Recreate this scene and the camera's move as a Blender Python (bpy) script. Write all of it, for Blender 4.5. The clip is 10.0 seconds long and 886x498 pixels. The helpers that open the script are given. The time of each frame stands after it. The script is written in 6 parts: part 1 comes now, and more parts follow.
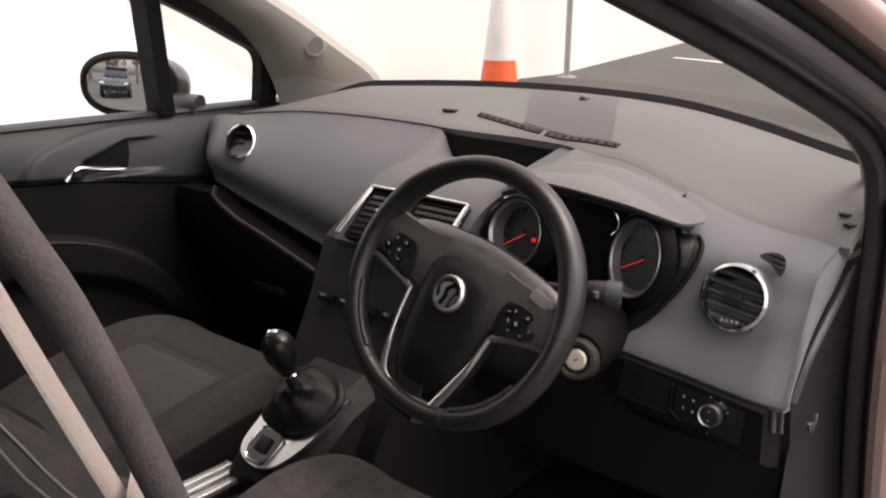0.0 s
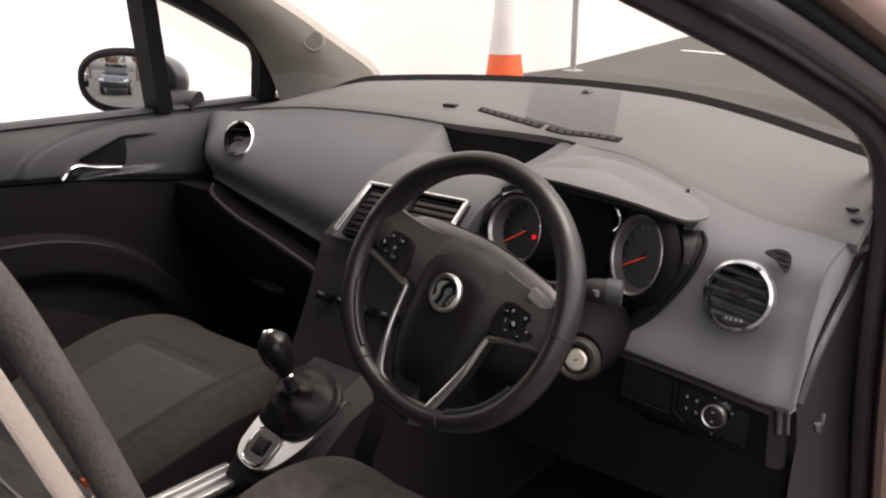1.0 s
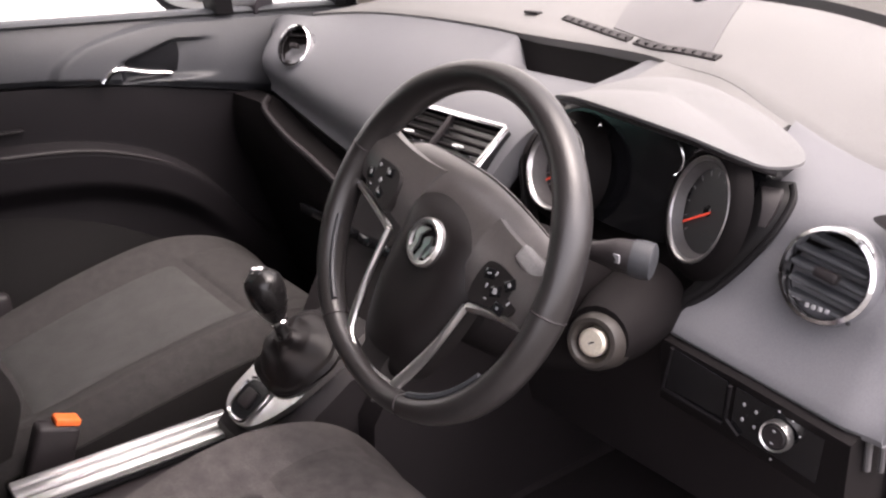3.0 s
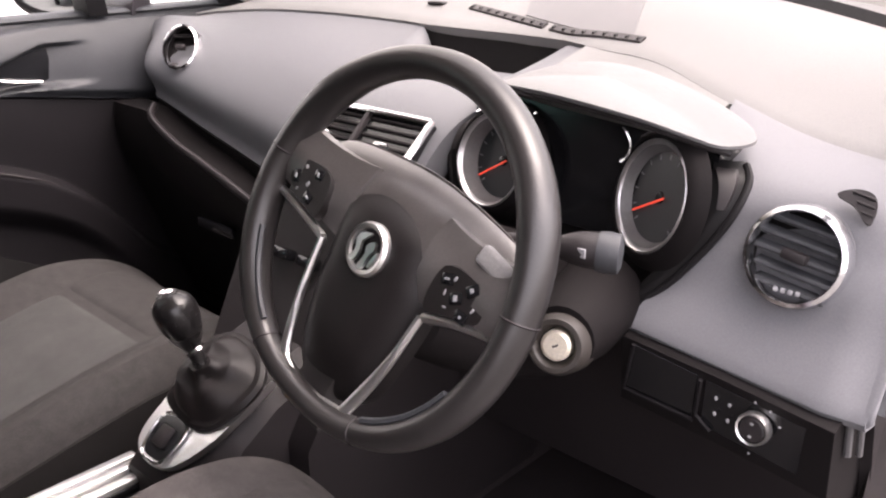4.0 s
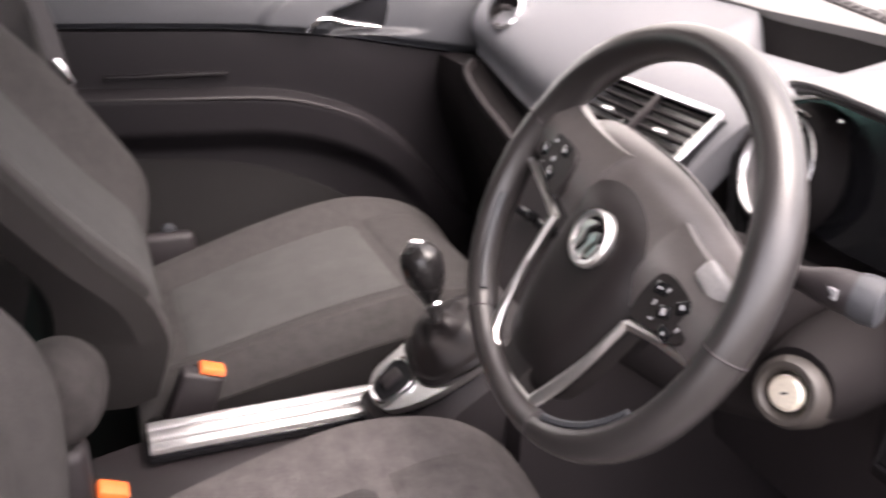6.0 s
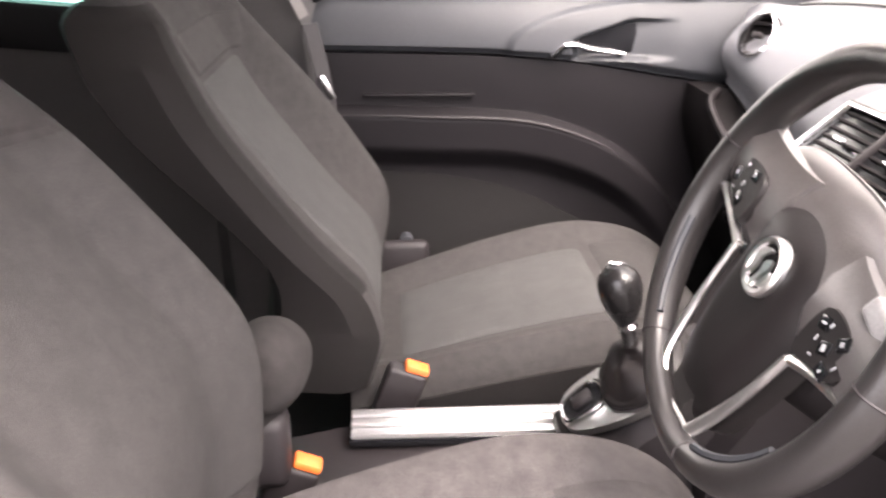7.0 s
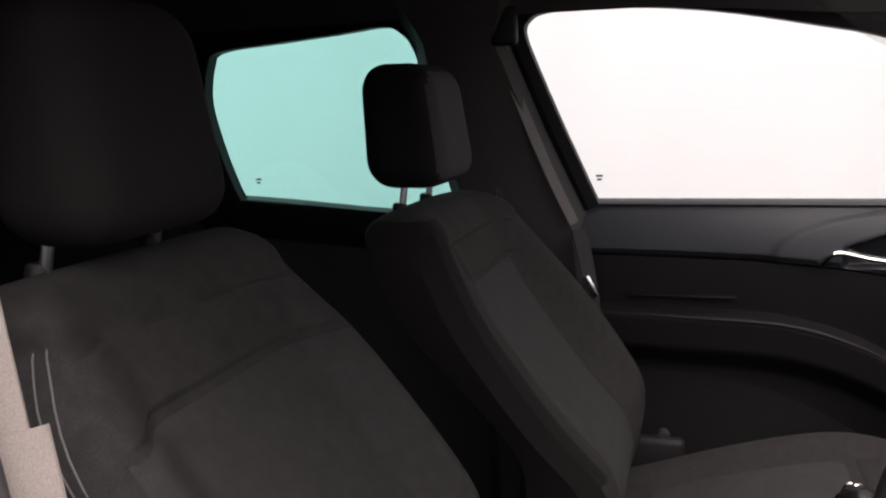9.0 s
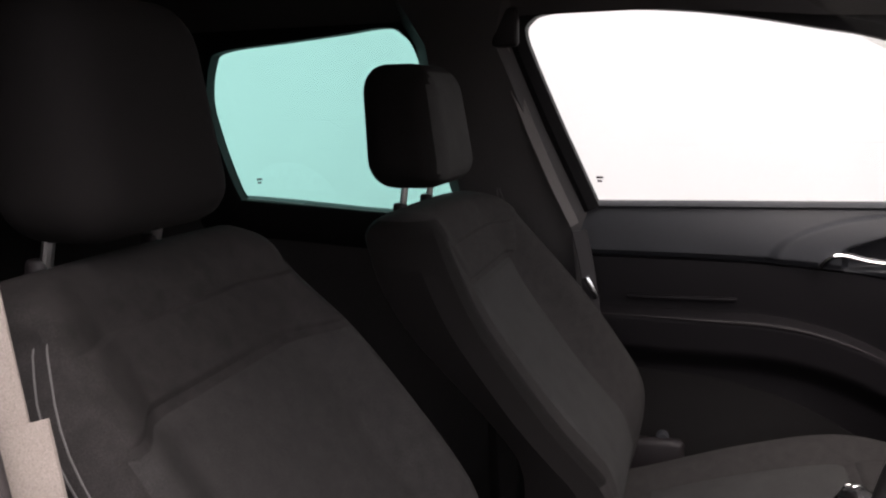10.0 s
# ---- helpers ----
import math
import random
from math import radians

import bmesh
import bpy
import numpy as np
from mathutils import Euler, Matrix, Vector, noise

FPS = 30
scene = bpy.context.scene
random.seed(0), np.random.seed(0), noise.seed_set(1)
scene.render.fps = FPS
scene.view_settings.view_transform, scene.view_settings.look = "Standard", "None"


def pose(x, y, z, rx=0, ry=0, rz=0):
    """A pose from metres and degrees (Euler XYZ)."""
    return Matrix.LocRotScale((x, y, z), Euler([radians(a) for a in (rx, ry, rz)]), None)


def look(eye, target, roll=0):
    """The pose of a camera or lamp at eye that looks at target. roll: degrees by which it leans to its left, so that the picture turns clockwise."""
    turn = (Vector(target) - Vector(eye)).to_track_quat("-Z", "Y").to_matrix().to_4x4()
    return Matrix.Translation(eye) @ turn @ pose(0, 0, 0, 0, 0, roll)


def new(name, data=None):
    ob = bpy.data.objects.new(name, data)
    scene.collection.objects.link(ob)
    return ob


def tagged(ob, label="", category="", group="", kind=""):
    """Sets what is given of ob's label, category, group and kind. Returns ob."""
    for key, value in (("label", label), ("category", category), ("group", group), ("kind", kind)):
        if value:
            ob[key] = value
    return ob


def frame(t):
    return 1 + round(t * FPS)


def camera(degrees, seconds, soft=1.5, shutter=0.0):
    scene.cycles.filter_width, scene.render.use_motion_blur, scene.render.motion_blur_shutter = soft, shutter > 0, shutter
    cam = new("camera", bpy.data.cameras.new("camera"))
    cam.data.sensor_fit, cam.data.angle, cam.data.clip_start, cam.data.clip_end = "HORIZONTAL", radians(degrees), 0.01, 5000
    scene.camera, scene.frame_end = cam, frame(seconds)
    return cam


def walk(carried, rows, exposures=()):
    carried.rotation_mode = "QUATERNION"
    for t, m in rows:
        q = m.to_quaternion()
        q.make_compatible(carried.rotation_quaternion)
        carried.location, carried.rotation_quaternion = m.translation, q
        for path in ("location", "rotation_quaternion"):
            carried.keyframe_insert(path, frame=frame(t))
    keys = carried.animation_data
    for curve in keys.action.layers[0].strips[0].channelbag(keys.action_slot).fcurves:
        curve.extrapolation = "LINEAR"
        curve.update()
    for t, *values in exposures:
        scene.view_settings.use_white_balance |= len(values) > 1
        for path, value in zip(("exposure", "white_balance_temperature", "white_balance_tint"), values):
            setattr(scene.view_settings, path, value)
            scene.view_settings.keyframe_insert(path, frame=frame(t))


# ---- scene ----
cam = camera(53.5, 10.0, 2.2, 0.5)
EXPOSURES = [(t, stops, warm, 23 if 2.4 < t < 6.3 else 20) for t, stops, warm in ((0.0, 0.45, 7000), (1.0, 0.5, 7000), (1.5, 0.7, 7000), (2.0, 0.9, 7000), (2.5, 1.25, 6900), (3.0, 1.6, 6800), (4.5, 1.85, 6850), (5.0, 1.85, 6850), (5.5, 1.95, 6850), (6.0, 2.3, 6850), (6.2, 2.4, 6850), (7.3, 2.95, 6950), (7.5, 2.8, 6950), (7.7, 2.65, 6930), (8.0, 2.3, 6870), (8.5, 1.18, 6830), (9.0, 0.12, 6680), (9.5, 0.08, 6680), (10.0, 0.2, 6680))]
PATH = [
    (0, (0.975, -0.804, 1.308), (-0.251, 0.673, 0.747), 0.6),
    (0.5, (0.973, -0.794, 1.307), (-0.256, 0.681, 0.745), 0.4),
    (1, (0.971, -0.775, 1.305), (-0.268, 0.686, 0.733), 0.1),
    (1.5, (0.983, -0.728, 1.298), (-0.307, 0.674, 0.688), -0.3),
    (2, (1.008, -0.663, 1.282), (-0.397, 0.62, 0.665), 0.0),
    (2.5, (0.989, -0.558, 1.257), (-0.498, 0.606, 0.599), 0.3),
    (3, (0.943, -0.467, 1.245), (-0.526, 0.678, 0.516), 0.2),
    (3.2, (0.927, -0.463, 1.233), (-0.512, 0.72, 0.505), -0.6),
    (4.3, (0.825, -0.461, 1.212), (-0.442, 0.904, 0.482), -0.2),
    (4.5, (0.816, -0.457, 1.207), (-0.449, 0.9, 0.459), -0.3),
    (5, (0.828, -0.428, 1.218), (-0.518, 0.843, 0.461), 0.8),
    (5.5, (0.849, -0.401, 1.215), (-0.618, 0.717, 0.442), 2.1),
    (6, (0.865, -0.358, 1.205), (-0.832, 0.357, 0.425), 2.3),
    (6.2, (0.872, -0.341, 1.202), (-0.881, 0.227, 0.426), 1.8),
    (7.3, (0.92, -0.262, 1.195), (-0.957, -0.296, 0.505), -0.0),
    (7.5, (0.927, -0.253, 1.198), (-0.957, -0.392, 0.54), -0.1),
    (8, (0.953, -0.238, 1.223), (-0.943, -0.61, 0.708), -0.4),
    (8.5, (0.997, -0.215, 1.25), (-0.897, -0.705, 0.835), -1.5),
    (9, (1.006, -0.2, 1.252), (-0.886, -0.752, 0.924), -1.7),
    (9.5, (1.008, -0.196, 1.247), (-0.884, -0.758, 0.927), -1.6),
    (10, (1.008, -0.199, 1.249), (-0.887, -0.753, 0.926), -1.4),
]
walk(cam, [(t, look(eye, target, roll)) for t, eye, target, roll in PATH], EXPOSURES)

# ---- world and sun ----
world = bpy.data.worlds.new("world")
scene.world = world
world.use_nodes = True
wn, wl = world.node_tree.nodes, world.node_tree.links
sky = wn.new("ShaderNodeTexSky")
sky.sky_type, sky.sun_disc = "NISHITA", False
sky.sun_elevation, sky.sun_rotation = radians(63), radians(55)
sky.air_density, sky.dust_density = 1.0, 4.0
wn["Background"].inputs["Strength"].default_value = 0.29
haze = wn.new("ShaderNodeHueSaturation")
haze.inputs["Saturation"].default_value = 0.22
wl.new(sky.outputs["Color"], haze.inputs["Color"])
wl.new(haze.outputs["Color"], wn["Background"].inputs["Color"])
sun = new("sun", bpy.data.lights.new("sun", "SUN"))
sun.data.energy, sun.data.angle, sun.data.color = 1.0, radians(60), (1.0, 0.95, 0.88)
sun.matrix_world = look((3.2, 2.2, 7.6), (0, 0, 0))

# ---- materials ----


def mat(name, color, rough=0.5, metal=0.0, grain=400.0, grain_amt=0.12, blot=6.0, blot_amt=0.15,
        bump=0.15, bump_scale=900.0, spec=0.5, weave=0.0, coat=0.0, emit=None, emit_str=0.0):
    """Node material with tone variation at two scales, fine relief and uneven roughness."""
    m = bpy.data.materials.new(name)
    m.use_nodes = True
    n, l = m.node_tree.nodes, m.node_tree.links
    b = n["Principled BSDF"]
    tc = n.new("ShaderNodeTexCoord")
    g1, g2 = n.new("ShaderNodeTexNoise"), n.new("ShaderNodeTexNoise")
    g1.inputs["Scale"].default_value, g1.inputs["Detail"].default_value = grain, 3
    g2.inputs["Scale"].default_value, g2.inputs["Detail"].default_value = blot, 5
    l.new(tc.outputs["Object"], g1.inputs["Vector"])
    l.new(tc.outputs["Object"], g2.inputs["Vector"])
    r1, r2 = n.new("ShaderNodeMapRange"), n.new("ShaderNodeMapRange")
    for r, a in ((r1, grain_amt), (r2, blot_amt)):
        r.inputs["From Min"].default_value, r.inputs["From Max"].default_value = 0.25, 0.75
        r.inputs["To Min"].default_value, r.inputs["To Max"].default_value = 1 - a, 1 + a
    l.new(g1.outputs["Fac"], r1.inputs["Value"])
    l.new(g2.outputs["Fac"], r2.inputs["Value"])
    mul = n.new("ShaderNodeMath")
    mul.operation = "MULTIPLY"
    l.new(r1.outputs["Result"], mul.inputs[0])
    l.new(r2.outputs["Result"], mul.inputs[1])
    sc = n.new("ShaderNodeVectorMath")
    sc.operation = "SCALE"
    sc.inputs[0].default_value = color
    l.new(mul.outputs[0], sc.inputs["Scale"])
    l.new(sc.outputs["Vector"], b.inputs["Base Color"])
    rr = n.new("ShaderNodeMapRange")
    rr.inputs["To Min"].default_value = max(0.02, rough - 0.1)
    rr.inputs["To Max"].default_value = min(1.0, rough + 0.1)
    l.new(g2.outputs["Fac"], rr.inputs["Value"])
    l.new(rr.outputs["Result"], b.inputs["Roughness"])
    b.inputs["Metallic"].default_value = metal
    b.inputs["Specular IOR Level"].default_value = spec
    b.inputs["Coat Weight"].default_value = coat
    if bump:
        h = n.new("ShaderNodeTexNoise")
        h.inputs["Scale"].default_value, h.inputs["Detail"].default_value = bump_scale, 2
        l.new(tc.outputs["Object"], h.inputs["Vector"])
        bp = n.new("ShaderNodeBump")
        bp.inputs["Strength"].default_value, bp.inputs["Distance"].default_value = bump, 0.001
        src = h.outputs["Fac"]
        if weave:
            w = n.new("ShaderNodeTexWave")
            w.inputs["Scale"].default_value, w.inputs["Distortion"].default_value = weave, 1.5
            w.bands_direction = "DIAGONAL"
            l.new(tc.outputs["Object"], w.inputs["Vector"])
            ad = n.new("ShaderNodeMath")
            l.new(h.outputs["Fac"], ad.inputs[0])
            l.new(w.outputs["Fac"], ad.inputs[1])
            src = ad.outputs[0]
        l.new(src, bp.inputs["Height"])
        l.new(bp.outputs["Normal"], b.inputs["Normal"])
    if emit:
        b.inputs["Emission Color"].default_value = (*emit, 1)
        b.inputs["Emission Strength"].default_value = emit_str
    return m


def glass_mat(name, tint, gloss=1.0):
    """Thin pane: clear passage with a tint and a Fresnel gloss."""
    m = bpy.data.materials.new(name)
    m.use_nodes = True
    n, l = m.node_tree.nodes, m.node_tree.links
    n.remove(n["Principled BSDF"])
    t, g, mx, f = (n.new("ShaderNodeBsdfTransparent"), n.new("ShaderNodeBsdfGlossy"),
                   n.new("ShaderNodeMixShader"), n.new("ShaderNodeLayerWeight"))
    pw = n.new("ShaderNodeMath")
    pw.operation, pw.inputs[1].default_value = "POWER", 4.0
    rg = n.new("ShaderNodeMapRange")
    rg.inputs["To Min"].default_value, rg.inputs["To Max"].default_value = 0.03, 0.03 + 0.35 * gloss
    t.inputs["Color"].default_value = (*tint, 1)
    g.inputs["Roughness"].default_value = 0.02
    f.inputs["Blend"].default_value = 0.5
    l.new(f.outputs["Facing"], pw.inputs[0])
    l.new(pw.outputs[0], rg.inputs["Value"])
    l.new(rg.outputs["Result"], mx.inputs["Fac"])
    l.new(t.outputs["BSDF"], mx.inputs[1])
    l.new(g.outputs["BSDF"], mx.inputs[2])
    l.new(mx.outputs["Shader"], n["Material Output"].inputs["Surface"])
    return m


# one dash plastic; how light falls on each part is put into its tone
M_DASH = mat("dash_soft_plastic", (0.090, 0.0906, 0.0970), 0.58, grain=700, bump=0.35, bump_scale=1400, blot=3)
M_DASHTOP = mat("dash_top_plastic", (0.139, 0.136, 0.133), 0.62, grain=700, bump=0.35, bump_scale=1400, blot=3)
# driver's panel: lit copy of the dash plastic, slightly cooler
M_DASHLIT = mat("dash_lit_plastic", (0.130, 0.1300, 0.1385), 0.58, grain=700, bump=0.35, bump_scale=1400, blot=3)
M_PATCH = mat("dash_patch_plastic", (0.080, 0.077, 0.079), 0.5, grain=700, bump=0.2, bump_scale=1400)
M_SHROUD = mat("black_column_plastic", (0.0074, 0.0062, 0.0064), 0.65, spec=0.10, bump=0.3, bump_scale=1100)
M_DARK = mat("black_grained_plastic", (0.0170, 0.0142, 0.0150), 0.5, spec=0.3, bump=0.3, bump_scale=1100)
M_DOORDARK = mat("door_black_plastic", (0.0092, 0.0080, 0.0090), 0.55, spec=0.18, bump=0.3, bump_scale=1100)
M_DOORTOP = mat("door_grey_plastic", (0.0320, 0.0338, 0.0380), 0.52, bump=0.3, bump_scale=1200)
M_GLOSS = mat("gloss_black", (0.008, 0.008, 0.009), 0.14, bump=0.0, blot_amt=0.3)
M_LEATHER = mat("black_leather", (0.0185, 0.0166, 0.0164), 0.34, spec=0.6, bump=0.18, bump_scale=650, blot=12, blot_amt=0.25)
# worn gloss; base tone also raised to paint in the sky's sheen
M_SHINE = mat("worn_sheen_leather", (0.070, 0.0630, 0.0612), 0.32, spec=0.8, bump=0.12, bump_scale=650, blot=20, blot_amt=0.3)
M_CHROME = mat("chrome", (0.86, 0.86, 0.87), 0.14, 1.0, bump=0.0, grain_amt=0.03, blot_amt=0.06)
M_SATIN = mat("satin_aluminium", (0.80, 0.79, 0.78), 0.33, 1.0, bump=0.1, bump_scale=300, grain_amt=0.05, blot_amt=0.08)
M_ALU = mat("brushed_aluminium", (0.85, 0.84, 0.83), 0.38, 0.9, bump=0.1, bump_scale=500, grain_amt=0.05)
# bolster and insert cloth; tones differ between the seats to carry their light
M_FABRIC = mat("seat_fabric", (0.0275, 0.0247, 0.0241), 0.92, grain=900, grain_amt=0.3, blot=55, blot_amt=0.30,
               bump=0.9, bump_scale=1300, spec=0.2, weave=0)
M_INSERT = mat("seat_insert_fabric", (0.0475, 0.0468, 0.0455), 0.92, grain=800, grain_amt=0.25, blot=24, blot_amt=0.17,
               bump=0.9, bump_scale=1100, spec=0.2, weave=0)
M_SEATMID = mat("seat_mid_tone_fabric", (0.0345, 0.0321, 0.0313), 0.92, grain=800, grain_amt=0.3, blot=60, blot_amt=0.22, bump=0.9, bump_scale=1100, spec=0.2)
# driver's cushion: same cloth, tone raised in place of missing daylight
M_CUSHIONLIT = mat("lit_cushion_fabric", (0.062, 0.0560, 0.0545), 0.92, grain=900, grain_amt=0.3, blot=55, blot_amt=0.25, bump=0.9, bump_scale=1300, spec=0.2)
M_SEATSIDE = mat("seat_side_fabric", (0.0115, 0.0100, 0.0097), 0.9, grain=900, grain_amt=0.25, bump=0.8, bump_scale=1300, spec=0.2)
M_RING = mat("dial_ring_metal", (0.55, 0.54, 0.54), 0.30, 0.9, bump=0.0, blot=30, blot_amt=0.25)
M_PAD = mat("airbag_leather", (0.0095, 0.0078, 0.0079), 0.46, spec=0.28, bump=0.2, bump_scale=650, blot=12, blot_amt=0.25)
M_SEALGREY = mat("grey_flocked_seal", (0.052, 0.044, 0.043), 0.7, grain=300, grain_amt=0.25, blot=25, blot_amt=0.25, bump=0.6, bump_scale=500)
M_GLINT = mat("glint_grey", (0.27, 0.26, 0.255), 0.3, bump=0.0, blot=20, blot_amt=0.2)
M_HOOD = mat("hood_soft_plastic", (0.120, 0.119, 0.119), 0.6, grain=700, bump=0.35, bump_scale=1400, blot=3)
M_CHEEK = mat("gloss_grey_cheek", (0.0075, 0.0070, 0.0073), 0.5, spec=0.12, bump=0.0, blot=12, blot_amt=0.3)
M_KNOB = mat("knob_leather", (0.0095, 0.0088, 0.0090), 0.27, spec=0.4, bump=0.1, bump_scale=500, blot=30, blot_amt=0.3)
M_STITCH = mat("stitching", (0.12, 0.115, 0.112), 0.8, bump=0)
M_DOORFAB = mat("door_fabric", (0.0118, 0.0108, 0.0107), 0.85, grain=900, grain_amt=0.2, bump=0.6, bump_scale=1200, spec=0.2)
M_CARPET = mat("carpet", (0.032, 0.0272, 0.0280), 0.95, grain=600, grain_amt=0.4, bump=1.0, bump_scale=700, spec=0.1)
M_LINER = mat("headliner", (0.36, 0.335, 0.30), 0.9, grain=900, bump=0.5, spec=0.1)
M_PILLAR = mat("pillar_trim", (0.36, 0.34, 0.31), 0.7, grain=700, bump=0.3, spec=0.3)
M_PILLARDK = mat("dark_pillar_trim", (0.045, 0.041, 0.04), 0.6, bump=0.3)
M_RUBBER = mat("rubber_seal", (0.0080, 0.0074, 0.0080), 0.6, spec=0.15, bump=0.3, bump_scale=500)
M_SEALDK = mat("pillar_seal_rubber", (0.037, 0.0305, 0.0312), 0.6, spec=0.35, bump=0.4, bump_scale=400, blot=14, blot_amt=0.3)
M_BLKPAINT = mat("black_frame_paint", (0.035, 0.03, 0.034), 0.3, coat=0.3, bump=0.05)
M_PAINT = mat("bronze_paint", (0.34, 0.235, 0.20), 0.35, 0.3, coat=0.6, bump=0.03, grain=1500, grain_amt=0.2)
M_ORANGE = mat("orange_plastic", (0.90, 0.17, 0.035), 0.4, bump=0.05)
M_BELT = mat("belt_webbing", (0.32, 0.278, 0.246), 0.8, grain=900, grain_amt=0.2, bump=0.8, bump_scale=900, spec=0.2)
M_BELTDK = mat("grey_belt_sleeve", (0.145, 0.134, 0.126), 0.7, bump=0.4, bump_scale=900)
M_NEEDLE = mat("needle", (0.7, 0.07, 0.04), 0.5, bump=0, emit=(1.0, 0.10, 0.05), emit_str=0.16)
M_LED = mat("warning_light", (0.9, 0.02, 0.02), 0.5, bump=0, emit=(1.0, 0.02, 0.03), emit_str=0.45)
M_MARK = mat("pale_print", (0.26, 0.26, 0.27), 0.6, bump=0)
M_BEZEL = mat("ignition_bezel", (0.030, 0.026, 0.023), 0.4, bump=0.2)
M_BRASS = mat("worn_ignition_metal", (0.72, 0.66, 0.55), 0.42, 0.6, bump=0.2, bump_scale=300)
M_DIALWALL = mat("dial_wall_plastic", (0.105, 0.10, 0.10), 0.45, bump=0.0, blot=30, blot_amt=0.2)
M_DIAL = mat("dial_face", (0.02, 0.02, 0.022), 0.4, bump=0.1)
M_WHITE = mat("white_cladding", (0.89, 0.885, 0.86), 0.6, grain=60, grain_amt=0.03, blot=1.2, blot_amt=0.06, bump=0.3, bump_scale=40)
M_ASPHALT = mat("asphalt", (0.078, 0.075, 0.071), 0.9, grain=120, grain_amt=0.35, blot=0.8, blot_amt=0.2, bump=1.0, bump_scale=150, spec=0.3)
M_LINE = mat("road_paint", (0.72, 0.72, 0.70), 0.7, grain=90, grain_amt=0.12, blot=4, blot_amt=0.12)
M_CONE = mat("cone_orange", (0.85, 0.13, 0.03), 0.45, bump=0.05)
M_CONEW = mat("cone_sleeve", (0.80, 0.79, 0.77), 0.4, bump=0.05)
M_POLE = mat("galvanised_steel", (0.42, 0.42, 0.42), 0.45, 0.7, blot=10)
M_BRICK = mat("red_brick", (0.42, 0.20, 0.15), 0.85, grain=40, grain_amt=0.25, blot=4, blot_amt=0.25, bump=0.8, bump_scale=60)
M_GLASS = glass_mat("clear_glass", (0.95, 0.97, 0.96), 0.35)
M_SCREEN = glass_mat("laminated_glass", (0.82, 0.815, 0.78), 0.5)
M_TINT = glass_mat("teal_tinted_glass", (0.33, 0.70, 0.645), 0.6)
M_MIRROR = mat("mirror_silver", (0.9, 0.92, 0.92), 0.03, 1.0, bump=0, grain_amt=0.01, blot_amt=0.01)
M_MIRROR.node_tree.nodes["Principled BSDF"].inputs["Roughness"].default_value = 0.02
for lk in list(M_MIRROR.node_tree.links):
    if lk.to_socket.name == "Roughness":
        M_MIRROR.node_tree.links.remove(lk)

# ---- building helpers ----


def lerp(a, b, t):
    return a + (b - a) * t


def sstep(a, b, x):
    t = min(1, max(0, (x - a) / (b - a)))
    return t * t * (3 - 2 * t)


def curve(pts, x):
    """Smooth piecewise interpolation through (x, value) pairs."""
    if x <= pts[0][0]:
        return pts[0][1]
    if x >= pts[-1][0]:
        return pts[-1][1]
    for i in range(len(pts) - 1):
        if pts[i][0] <= x <= pts[i + 1][0]:
            x0, y0 = pts[max(i - 1, 0)]
            x1, y1 = pts[i]
            x2, y2 = pts[i + 1]
            x3, y3 = pts[min(i + 2, len(pts) - 1)]
            t, d = (x - x1) / (x2 - x1), x2 - x1
            m1 = (y2 - y0) / (x2 - x0) * d
            m2 = (y3 - y1) / (x3 - x1) * d
            return ((2 * t**3 - 3 * t**2 + 1) * y1 + (t**3 - 2 * t**2 + t) * m1
                    + (-2 * t**3 + 3 * t**2) * y2 + (t**3 - t**2) * m2)


def loft(bm, rings, closed=True, cap=True):
    rows = [[bm.verts.new(p) for p in r] for r in rings]
    k = len(rows[0])
    for a, b in zip(rows, rows[1:]):
        for i in range(k if closed else k - 1):
            j = (i + 1) % k
            bm.faces.new((a[i], a[j], b[j], b[i]))
    if cap and closed:
        bm.faces.new(rows[0][::-1])
        bm.faces.new(rows[-1])
    return rows


def sheet(bm, fn, nu, nv, thick=None):
    """A grid of fn(u, v) for u, v in 0..1; thick: vector by which a back side is offset."""
    rings = [[Vector(fn(i / nu, j / nv)) for i in range(nu + 1)] for j in range(nv + 1)]
    if thick is None:
        loft(bm, rings, closed=False)
    else:
        d = Vector(thick)
        rows = loft(bm, [r + [p + d for p in reversed(r)] for r in rings], cap=False)
        for r in (rows[0], rows[-1]):
            for i in range(nu):
                bm.faces.new((r[i], r[i + 1], r[-2 - i], r[-1 - i]))


def rbox(bm, c, s, r=0.005, seg=2, rot=None):
    m = Matrix.Translation(c) @ (rot.to_4x4() if rot else Matrix()) @ Matrix.Diagonal((*s, 1))
    made = bmesh.ops.create_cube(bm, size=1, matrix=m)["verts"]
    if r:
        edges = list({e for v in made for e in v.link_edges})
        bmesh.ops.bevel(bm, geom=edges, offset=min(r, min(s) * 0.48), segments=seg, profile=0.5, affect="EDGES")


def frames_along(pts):
    pts = [Vector(p) for p in pts]
    out, up = [], None
    for i, p in enumerate(pts):
        t = (pts[min(i + 1, len(pts) - 1)] - pts[max(i - 1, 0)]).normalized()
        if up is None:
            up = Vector((0, 0, 1)) if abs(t.z) < 0.9 else Vector((0, 1, 0))
        side = t.cross(up).normalized()
        up = side.cross(t).normalized()
        out.append((p, side, up))
    return out


